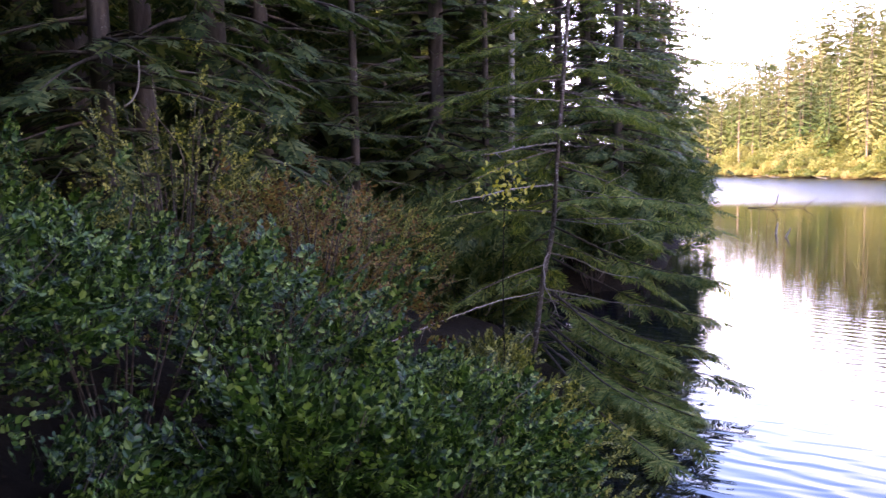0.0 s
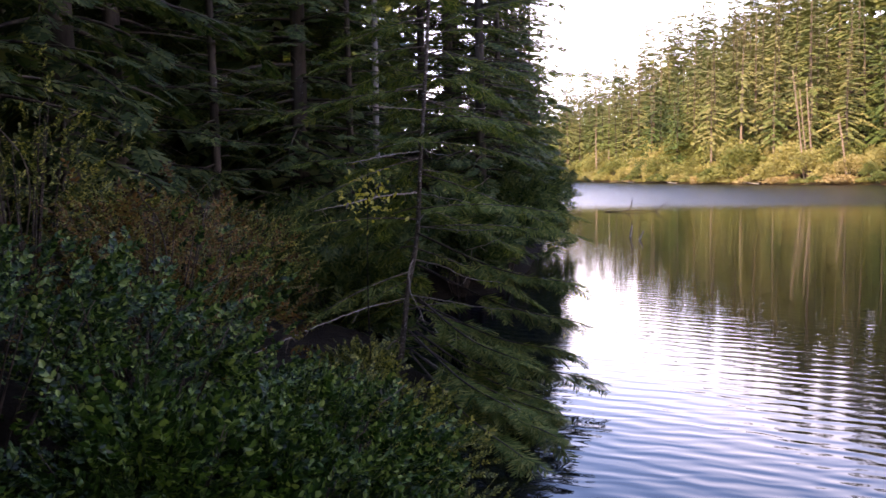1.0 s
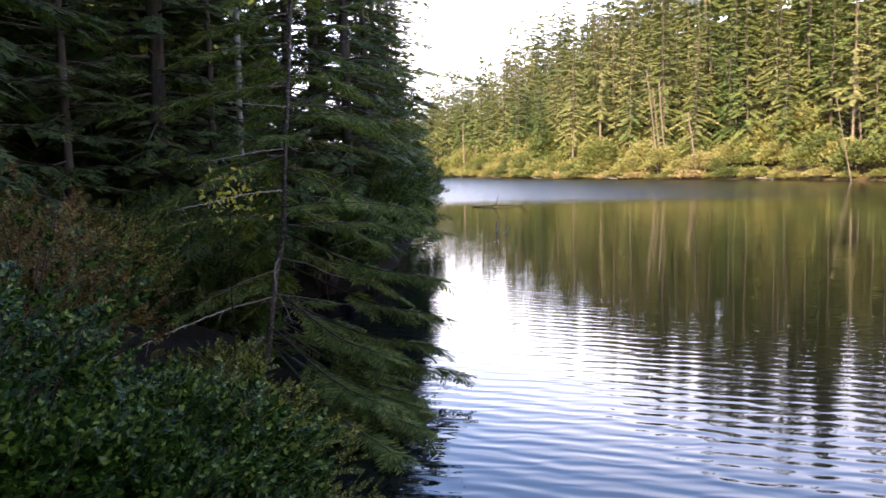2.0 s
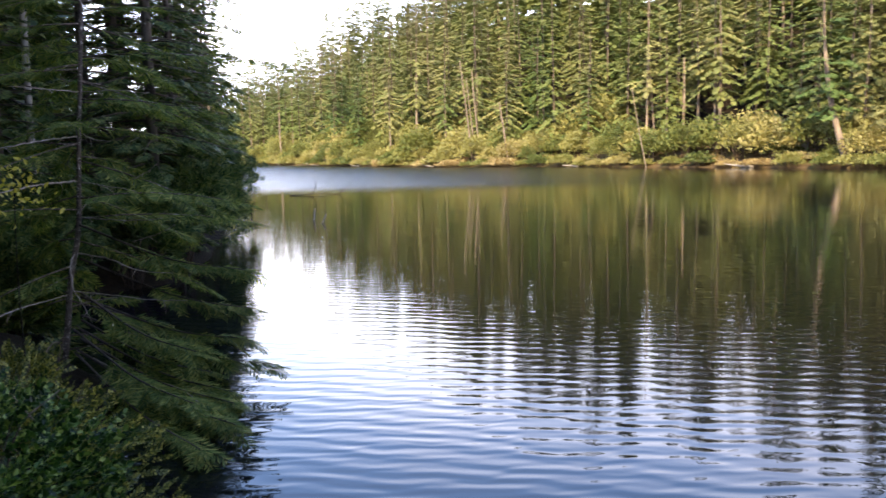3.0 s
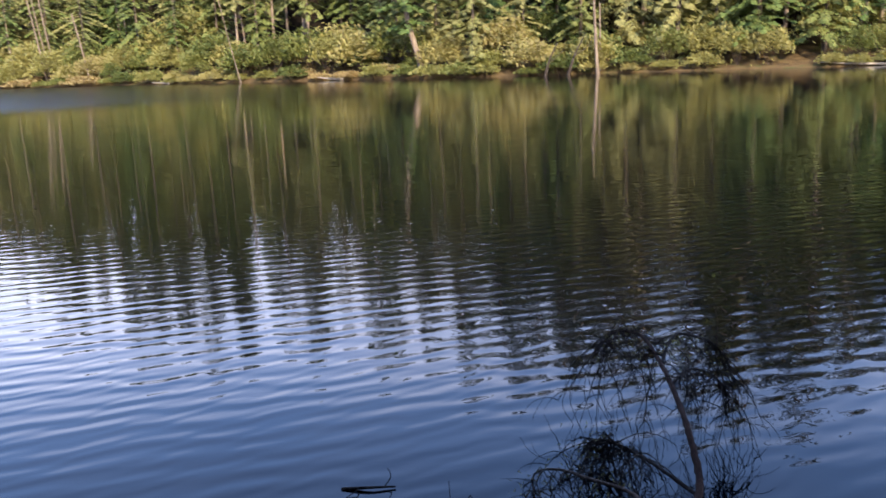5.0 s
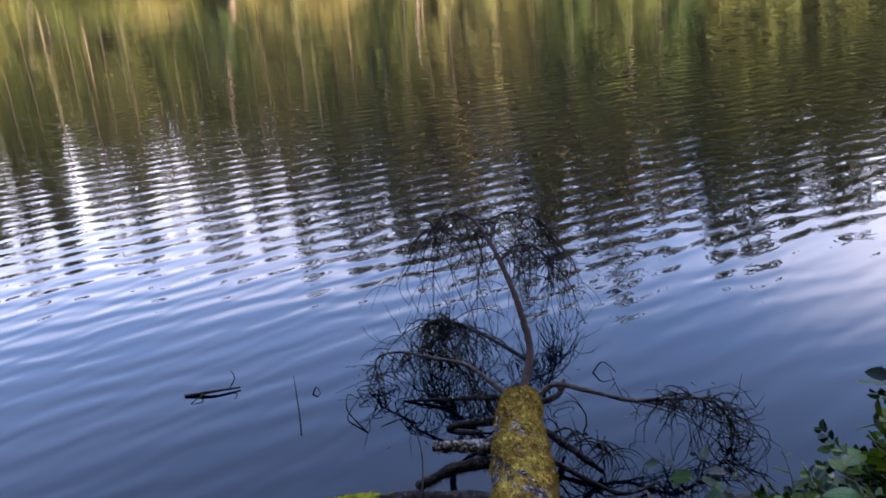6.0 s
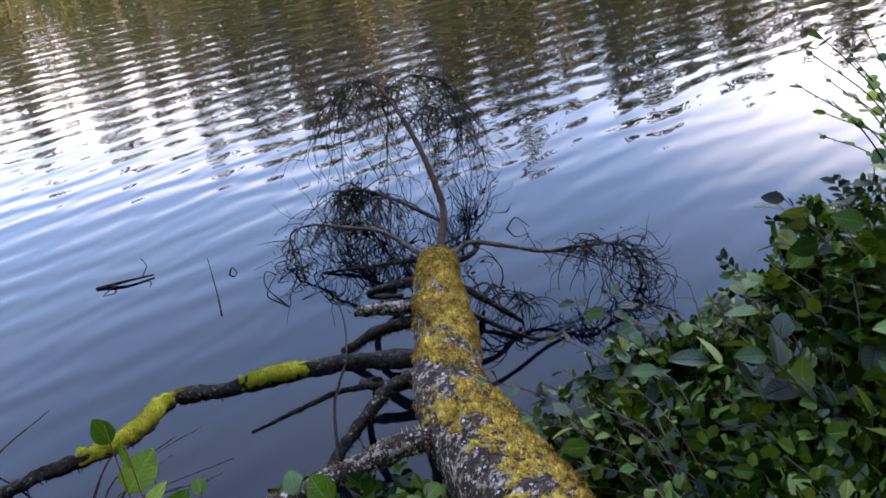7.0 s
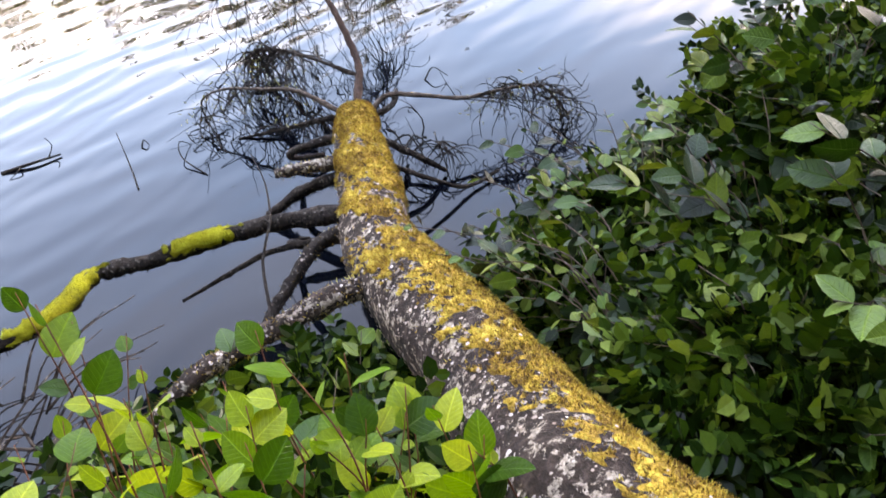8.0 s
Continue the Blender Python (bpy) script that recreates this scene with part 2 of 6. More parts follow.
def ground_mat():
    """Forest floor above, dry earth along the water's edge, mud below it."""
    m, n, l, p = material("forest_floor")
    at = coords(n, l)
    geo, sep = n.new("ShaderNodeNewGeometry"), n.new("ShaderNodeSeparateXYZ")
    l.new(geo.outputs["Position"], sep.inputs[0])
    # litter kept near black: deep shade under the shrubs put into its colour
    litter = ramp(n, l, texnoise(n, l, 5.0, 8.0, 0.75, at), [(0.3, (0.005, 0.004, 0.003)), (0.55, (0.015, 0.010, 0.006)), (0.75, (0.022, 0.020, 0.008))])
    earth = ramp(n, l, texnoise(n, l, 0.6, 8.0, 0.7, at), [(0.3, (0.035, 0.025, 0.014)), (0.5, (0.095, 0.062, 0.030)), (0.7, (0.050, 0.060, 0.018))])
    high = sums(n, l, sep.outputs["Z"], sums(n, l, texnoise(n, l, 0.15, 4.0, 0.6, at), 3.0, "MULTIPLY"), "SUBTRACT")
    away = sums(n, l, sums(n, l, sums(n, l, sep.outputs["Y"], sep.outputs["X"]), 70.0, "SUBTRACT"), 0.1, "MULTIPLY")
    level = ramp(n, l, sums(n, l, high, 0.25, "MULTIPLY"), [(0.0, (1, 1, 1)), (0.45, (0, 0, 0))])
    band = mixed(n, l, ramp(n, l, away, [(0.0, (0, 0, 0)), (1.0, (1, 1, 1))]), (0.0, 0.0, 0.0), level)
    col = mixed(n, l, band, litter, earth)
    under = ramp(n, l, sums(n, l, sep.outputs["Z"], 0.5), [(0.42, (1, 1, 1)), (0.50, (0, 0, 0))])
    l.new(mixed(n, l, under, col, (0.035, 0.028, 0.018)), p.inputs["Base Color"])
    p.inputs["Roughness"].default_value = 0.95
    p.inputs["Specular IOR Level"].default_value = 0.08
    relief(n, l, texnoise(n, l, 12.0, 6.0, 0.7, at), p, 0.8, 0.08)
    return m


def water_mat():
    """Lake water: short wind ripples that run along x, stronger in the cat's-paw far out."""
    m, n, l, p = material("lake_water")
    p.inputs["Base Color"].default_value = (0.0018, 0.0026, 0.0040, 1)
    p.inputs["Roughness"].default_value = 0.015
    p.inputs["IOR"].default_value = 1.34
    p.inputs["Specular IOR Level"].default_value = 0.33
    def ripple(length, turn, warp):
        w = n.new("ShaderNodeTexWave")
        w.wave_type, w.bands_direction, w.wave_profile = "BANDS", "Y", "SIN"
        w.inputs["Scale"].default_value = 0.314 / length
        w.inputs["Distortion"].default_value, w.inputs["Detail"].default_value = warp, 1.0
        w.inputs["Detail Scale"].default_value, w.inputs["Detail Roughness"].default_value = 1.1, 0.55
        l.new(coords(n, l, turn=(0, 0, radians(turn))), w.inputs["Vector"])
        return w.outputs["Fac"]

    r1, r2 = ripple(0.27, 9, 3.6), ripple(0.15, -8, 4.0)
    broken = texnoise(n, l, 1.0, 3.0, 0.6, coords(n, l, scale=(0.9, 1.8, 1), turn=(0, 0, radians(12))))
    r1 = sums(n, l, r1, broken, "MULTIPLY")
    swell = texnoise(n, l, 1.0, 1.0, 0.5, coords(n, l, scale=(0.12, 0.5, 1), turn=(0, 0, radians(14))))
    calm = ramp(n, l, texnoise(n, l, 1.0, 3.0, 0.5, coords(n, l, scale=(0.05, 0.09, 1), turn=(0, 0, radians(20)))), [(0.35, (0.55, 0.55, 0.55)), (0.65, (1.25, 1.25, 1.25))])
    h = sums(n, l, sums(n, l, r1, 1.0, "MULTIPLY"), sums(n, l, r2, 0.16, "MULTIPLY"))
    h = sums(n, l, sums(n, l, h, calm, "MULTIPLY"), sums(n, l, swell, 1.9, "MULTIPLY"))
    geo, sep = n.new("ShaderNodeNewGeometry"), n.new("ShaderNodeSeparateXYZ")
    l.new(geo.outputs["Position"], sep.inputs[0])
    # ripples die down towards the sheltered middle of the lake and freshen again in the far bay
    reach = sums(n, l, sep.outputs["Y"], 1 / 60, "MULTIPLY")
    fade = ramp(n, l, reach, [(0.040, (0.20, 0.20, 0.20)), (0.075, (0.42, 0.42, 0.42)), (0.14, (0.46, 0.46, 0.46)), (0.24, (0.19, 0.19, 0.19)), (0.60, (0.15, 0.15, 0.15)), (1.0, (0.18, 0.18, 0.18))])
    b = n.new("ShaderNodeBump")
    b.inputs["Distance"].default_value = 0.0105
    l.new(fade, b.inputs["Strength"])
    l.new(h, b.inputs["Height"])
    l.new(b.outputs[0], p.inputs["Normal"])
    # the breeze in the far bay roughens the surface
    bay = n.new("ShaderNodeMapRange")
    bay.inputs[1].default_value, bay.inputs[2].default_value = 46.0, 60.0
    l.new(sep.outputs["Y"], bay.inputs[0])
    west = n.new("ShaderNodeMapRange")
    west.inputs[1].default_value, west.inputs[2].default_value = 14.0, -6.0
    l.new(sep.outputs["X"], west.inputs[0])
    breeze = sums(n, l, bay.outputs[0], west.outputs[0], "MULTIPLY")
    open_lake = n.new("ShaderNodeMapRange")
    open_lake.inputs[1].default_value, open_lake.inputs[2].default_value = 14.0, 55.0
    open_lake.inputs[3].default_value, open_lake.inputs[4].default_value = 0.01, 0.05
    l.new(sep.outputs["Y"], open_lake.inputs[0])
    l.new(sums(n, l, sums(n, l, breeze, 0.22, "MULTIPLY"), open_lake.outputs[0]), p.inputs["Roughness"])
    return m


M_GROUND, M_WATER = ground_mat(), water_mat()


# ---- mesh helpers ----
def thing(name, place, label, category, group="", kind=""):
    ob = new(name)
    ob.location = place
    return tagged(ob, label, category, group, kind)


def mesh_of(name, verts, faces, mat, smooth=False):
    """A mesh from arrays of corners and of triangles or quads."""
    verts, faces = np.asarray(verts, np.float32), np.asarray(faces, np.int32)
    me = bpy.data.meshes.new(name)
    k = faces.shape[1]
    me.vertices.add(len(verts))
    me.vertices.foreach_set("co", verts.ravel())
    me.loops.add(faces.size)
    me.loops.foreach_set("vertex_index", faces.ravel())
    me.polygons.add(len(faces))
    me.polygons.foreach_set("loop_start", np.arange(0, faces.size, k, dtype=np.int32))
    me.polygons.foreach_set("use_smooth", np.full(len(faces), smooth))
    me.update(calc_edges=True)
    me.materials.append(mat)
    return me


def part(name, me, parent, label="", kind=""):
    ob = new(name, me)
    ob.parent = parent
    return tagged(ob, label, kind=kind)


def join(pieces):
    """Several (verts, faces) as one."""
    vs, fs, at = [], [], 0
    for v, f in pieces:
        vs.append(np.asarray(v, float)), fs.append(np.asarray(f, int) + at)
        at += len(v)
    return np.concatenate(vs), np.concatenate(fs)


def curve_through(points, step):
    """A smooth line through a few points, with even steps."""
    p = np.array(points, float)
    q = np.vstack([2 * p[0] - p[1], p, 2 * p[-1] - p[-2]])
    out = []
    for k in range(1, len(q) - 2):
        n = max(2, int(np.linalg.norm(q[k + 1] - q[k]) / step))
        for t in np.arange(n) / n:
            a, b, c, d = q[k - 1:k + 3]
            out.append(0.5 * (2 * b + (c - a) * t + (2 * a - 5 * b + 4 * c - d) * t * t + (3 * b - a - 3 * c + d) * t ** 3))
    return np.array(out + [p[-1]])


def tube(line, r0, r1, sides=6, wobble=0.0, seed=0, shape=None):
    """A tapered tube along a line, closed at both ends, of quads; shape(s, angle) adds to its radius."""
    line = np.asarray(line, float)
    n = len(line)
    way = np.gradient(line, axis=0)
    way /= np.linalg.norm(way, axis=1)[:, None] + 1e-9
    side = np.cross(way, (0.0, 0.0, 1.0))
    side[np.linalg.norm(side, axis=1) < 0.15] = (1.0, 0.0, 0.0)
    side -= way * (side * way).sum(1)[:, None]
    side /= np.linalg.norm(side, axis=1)[:, None]
    up = np.cross(side, way)
    s, a = np.linspace(0, 1, n), np.arange(sides) * 2 * np.pi / sides
    r = (r0 + (r1 - r0) * s)[:, None] * np.ones(sides)
    if wobble:
        rng = np.random.RandomState(seed)
        r *= 1 + wobble * (rng.rand(n, sides) - 0.5)
    if shape is not None:
        r = r + shape(s[:, None], a[None, :])
    v = line[:, None] + r[..., None] * (np.cos(a)[None, :, None] * side[:, None] + np.sin(a)[None, :, None] * up[:, None])
    i, j = np.meshgrid(np.arange(n - 1), np.arange(sides), indexing="ij")
    jn = (j + 1) % sides
    f = np.stack([i * sides + j, i * sides + jn, (i + 1) * sides + jn, (i + 1) * sides + j], -1).reshape(-1, 4)
    v = np.vstack([v.reshape(-1, 3), line[:1], line[-1:]])
    j = np.arange(sides)
    jn, last = (j + 1) % sides, (n - 1) * sides
    caps = np.vstack([np.stack([jn, j, 0 * j + n * sides, 0 * j + n * sides], -1),
                      np.stack([last + j, last + jn, 0 * j + n * sides + 1, 0 * j + n * sides + 1], -1)])
    return v, np.vstack([f, caps])


def quads_to_tris(v, f):
    t = np.vstack([f[:, [0, 1, 2]], f[:, [0, 2, 3]]])
    return v, t[(t[:, 0] != t[:, 1]) & (t[:, 1] != t[:, 2]) & (t[:, 0] != t[:, 2])]


def stamp(template, places, turns, sizes):
    """Copies of a small template: turns (n,3,3) hold the right, ahead and up of each as columns."""
    tv, tf = template
    places, sizes = np.asarray(places, float), np.asarray(sizes, float)
    v = np.einsum("nij,kj->nki", np.asarray(turns, float), tv) * sizes[:, None, None] + places[:, None]
    f = tf[None] + (np.arange(len(places)) * len(tv))[:, None, None]
    return v.reshape(-1, 3), f.reshape(-1, tf.shape[1])


def axes_of(ahead, up):
    """Turns whose second column points ahead and whose third is near up."""
    y = ahead / (np.linalg.norm(ahead, axis=1)[:, None] + 1e-9)
    x = np.cross(y, up)
    x /= np.linalg.norm(x, axis=1)[:, None] + 1e-9
    return np.stack([x, y, np.cross(x, y)], -1)


# leaf and needle shapes, each one unit long from its stalk at the origin along +y
def broad_leaf(width=0.56, fold=0.10, droop=0.16, wave=0.0):
    t = np.array([0.0, 0.04, 0.11, 0.22, 0.36, 0.50, 0.64, 0.77, 0.87, 0.94, 1.0])
    w = width * np.array([0.015, 0.16, 0.31, 0.44, 0.50, 0.485, 0.425, 0.325, 0.215, 0.115, 0.0])
    z = -droop * t * t
    mid = np.stack([0 * t, t, z], -1)
    lift = fold * w / width + wave * np.sin(t * 9)
    left, right = np.stack([-w, t, z + lift], -1), np.stack([w, t, z + lift - wave * 0.6 * np.cos(t * 8)], -1)
    v = np.vstack([mid, left, right])
    n, f = len(t), []
    for k in range(n - 1):
        f += [(k, k + 1, n + k + 1), (k, n + k + 1, n + k), (k, 2 * n + k + 1, k + 1), (k, 2 * n + k, 2 * n + k + 1)]
    return v, np.array(f)


def small_leaf(width=0.5):
    v = np.array([(0, 0, 0), (-width * 0.45, 0.4, 0.1), (width * 0.45, 0.4, 0.1), (0, 0.55, 0), (0, 1.0, -0.06), (-width * 0.3, 0.78, 0.05), (width * 0.3, 0.78, 0.05)], float)
    return v, np.array([(0, 3, 1), (0, 2, 3), (1, 3, 5), (3, 4, 5), (2, 6, 3), (3, 6, 4)])


def oval_leaf(width=0.6):
    v = np.array([(0, 0, 0), (-width * 0.46, 0.32, 0.09), (-width * 0.40, 0.72, 0.06), (0, 1.0, -0.05), (width * 0.40, 0.72, 0.06), (width * 0.46, 0.32, 0.09)], float)
    return v, np.array([(0, 2, 1), (0, 3, 2), (0, 4, 3), (0, 5, 4)])


def frond(pairs=6, spread=0.42, width=0.055, droop=0.12, seed=0, fine=True):
    """A flat fir spray: a middle shoot and side shoots, each a narrow blade of needles."""
    rng = np.random.RandomState(seed)
    v, f = [], []

    def blade(a, b, w):
        d = (b - a) / np.linalg.norm(b - a)
        s, c = np.array([d[1], -d[0], 0]) * w, a * 0.45 + b * 0.55
        k = len(v)
        if not fine:
            v.extend([a * 0.8 + b * 0.2 - s, b, a * 0.65 + b * 0.35 + s])
            f.append((k, k + 1, k + 2))
            return
        v.extend([a, c - s + (0, 0, -0.02), b, c + s + (0, 0, -0.02)])
        f.extend([(k, k + 1, k + 2), (k, k + 2, k + 3)])

    tip = np.array([0, 1, -droop])
    blade(np.zeros(3), tip, width)
    for k in range(pairs):
        t = 0.10 + 0.78 * k / pairs
        for sgn in (-1, 1):
            a = np.array([0, t, -droop * t * t])
            ln = spread * (1.05 - 0.65 * t) * (0.75 + 0.5 * rng.rand())
            ang = radians(42 + 16 * rng.rand())
            blade(a, a + np.array([sgn * math.sin(ang) * ln, math.cos(ang) * ln, -0.10 * ln - 0.06 * rng.rand()]), width * (0.8 + 0.4 * rng.rand()))
    return np.array(v), np.array(f)


def clump(blades=5, seed=0, wide=1.0):
    """A ragged tuft of foliage for trees far off."""
    rng = np.random.RandomState(seed)
    v, f = [], []
    for k in range(blades):
        a = radians(-75 + 150 * (k + 0.5) / blades + 20 * (rng.rand() - 0.5))
        ln, w = 0.6 + 0.5 * rng.rand(), (0.15 + 0.10 * rng.rand()) * wide
        d, s = np.array([math.sin(a), math.cos(a), -0.25 * rng.rand()]), np.array([math.cos(a), -math.sin(a), 0.25 * (rng.rand() - 0.5)])
        i = len(v)
        v += [d * ln * 0.12 - s * w * 1.1, d * ln, d * ln * 0.3 + s * w * 1.3]
        f += [(i, i + 1, i + 2)]
    return np.array(v), np.array(f)


def sprig(leaf, count, length, seed=0, spread=58):
    """A shoot one unit long with alternate leaves and a thin stalk."""
    rng = np.random.RandomState(seed)
    lv, lf = leaf
    vs, fs = [np.array([(-0.008, 0, 0), (0.008, 0, 0), (0.0, 1.0, -0.05), (0, 0, 0.012)])], [np.array([(0, 1, 2), (1, 3, 2)])]
    at = 4
    for k in range(count):
        t = 0.12 + 0.86 * (k + 0.4 * rng.rand()) / count
        a = radians(spread * (1 if k % 2 else -1) * (1 - 0.6 * t ** 4) + 30 * (rng.rand() - 0.5))
        h = np.array([math.sin(a), math.cos(a), 0.35 * (rng.rand() - 0.35)])
        u = np.array([0.7 * (rng.rand() - 0.5), 0.7 * (rng.rand() - 0.5), 1.0])
        m = axes_of(h[None], u[None])[0] * length * (0.7 + 0.5 * rng.rand())
        vs.append(lv @ m.T + (0, t, -0.05 * t * t)), fs.append(lf + at)
        at += len(lv)
    return np.concatenate(vs), np.concatenate(fs)


# ---- the lie of the land ----
NEAR_SHORE = [(-22, 57), (-14.9, 38.5), (-9.1, 23), (-6.9, 15.5), (-8.2, 12.8), (-8.9, 10.4), (-7.6, 9.0), (-6.2, 8.7), (-4.75, 8.6), (-4.3, 7.6),
              (-3.7, 6.3), (-3.1, 5.0), (-2.2, 3.5), (-1.0, 2.3), (0.2, 1.8), (0.9, 1.5), (1.6, 1.45), (2.3, 1.5), (3.2, 1.5), (5, 1.2), (12, -1), (40, -8), (120, -5)]
FAR_SHORE = [(130, 25), (90, 40), (56, 57), (48.5, 64.5), (40.8, 70.5), (32, 76), (19.2, 92), (4.6, 107), (-0.6, 113), (-11, 121), (-21, 131), (-34, 148), (-60, 186), (-80, 214), (-86, 216)]
LAKE = np.array(NEAR_SHORE + FAR_SHORE, float)


def lake_distance(x, y):
    """Metres to the water's edge: above zero on land, below it on the lake."""
    x, y = np.asarray(x, float), np.asarray(y, float)
    best, inside = np.full(x.shape, 1e9), np.zeros(x.shape, bool)
    for (ax, ay), (bx, by) in zip(LAKE, np.roll(LAKE, -1, axis=0)):
        t = np.clip(((x - ax) * (bx - ax) + (y - ay) * (by - ay)) / ((bx - ax) ** 2 + (by - ay) ** 2), 0, 1)
        best = np.minimum(best, np.hypot(x - ax - t * (bx - ax), y - ay - t * (by - ay)))
        cross = ((ay > y) != (by > y)) & (x < (bx - ax) * (y - ay) / (by - ay + 1e-12) + ax)
        inside ^= cross
    return np.where(inside, -best, best)


def smooth(a, b, v):
    t = np.clip((v - a) / (b - a), 0, 1)
    return t * t * (3 - 2 * t)


def lumps(x, y, seed=0):
    """Soft value noise between 0 and 1."""
    x, y = np.asarray(x, float), np.asarray(y, float)
    i, j = np.floor(x), np.floor(y)
    u, v = x - i, y - j
    u, v = u * u * (3 - 2 * u), v * v * (3 - 2 * v)

    def at(a, b):
        h = np.sin(a * 127.1 + b * 311.7 + seed * 74.7) * 43758.5453
        return h - np.floor(h)

    return (at(i, j) * (1 - u) + at(i + 1, j) * u) * (1 - v) + (at(i, j + 1) * (1 - u) + at(i + 1, j + 1) * u) * v


def height(x, y):
    x, y = np.asarray(x, float), np.asarray(y, float)
    d = lake_distance(x, y)
    az = np.degrees(np.arctan2(-x, np.maximum(y, 1e-3)))
    far = np.maximum(smooth(30, 50, y), smooth(42, 58, x))
    bank = 0.72 * smooth(0, 1.1, d) + 0.05 * np.clip(d - 1.1, 0, 15) + 0.12 * (lumps(x * 1.3, y * 1.3, 3) - 0.5) * smooth(0.1, 1, d)
    bank += 0.9 * smooth(1.2, 4, d) * smooth(-1.5, -3.2, x) * smooth(9, 5, y)
    shore = 0.35 * smooth(0, 1.5, d) + 1.1 * smooth(1, 7, d) + 0.05 * np.clip(d - 3, 0, 40) + 0.7 * (lumps(x * 0.25, y * 0.25, 5) - 0.5) * smooth(0, 3, d)
    hill = 30 * smooth(6, 62, d) * smooth(32, 1, az) * (1 - 0.15 * smooth(2, -10, az)) * (1 - 0.15 * smooth(-42, -70, az)) * far + 6 * smooth(20, 160, d) * far
    land = bank * (1 - far) + shore * far + hill
    return np.where(d > 0, land, -np.minimum(0.10 + 0.32 * -d, 3.0) * smooth(0, 0.25, -d))


def z_at(x, y):
    return float(height(np.array([x]), np.array([y]))[0])


def build_ground():
    radii = np.concatenate([np.linspace(0, 12, 60), np.geomspace(12.3, 120, 70), np.geomspace(124, 420, 44), np.geomspace(470, 3000, 10)])
    turns = np.arange(240) * 2 * np.pi / 240
    r, a = np.meshgrid(radii, turns, indexing="ij")
    x, y = r * np.cos(a), r * np.sin(a)
    v = np.stack([x, y, height(x, y)], -1).reshape(-1, 3)
    i, j = np.meshgrid(np.arange(len(radii) - 1), np.arange(240), indexing="ij")
    jn = (j + 1) % 240
    f = np.stack([i * 240 + j, (i + 1) * 240 + j, (i + 1) * 240 + jn, i * 240 + jn], -1).reshape(-1, 4)
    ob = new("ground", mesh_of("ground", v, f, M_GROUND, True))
    tagged(ob, "forest floor with dry earth banks along the lake", "ground", kind="structure")


build_ground()
wx, wy = np.meshgrid(np.linspace(-120, 140, 53), np.linspace(-14, 230, 50), indexing="ij")
wi, wj = np.meshgrid(np.arange(52), np.arange(49), indexing="ij")
water = new("water", mesh_of("water", np.stack([wx, wy, 0 * wx], -1).reshape(-1, 3),
                             np.stack([wi * 50 + wj, (wi + 1) * 50 + wj, (wi + 1) * 50 + wj + 1, wi * 50 + wj + 1], -1).reshape(-1, 4), M_WATER, True))
tagged(water, "calm lake water with fine wind ripples mirroring trees and sky", "water", kind="structure")


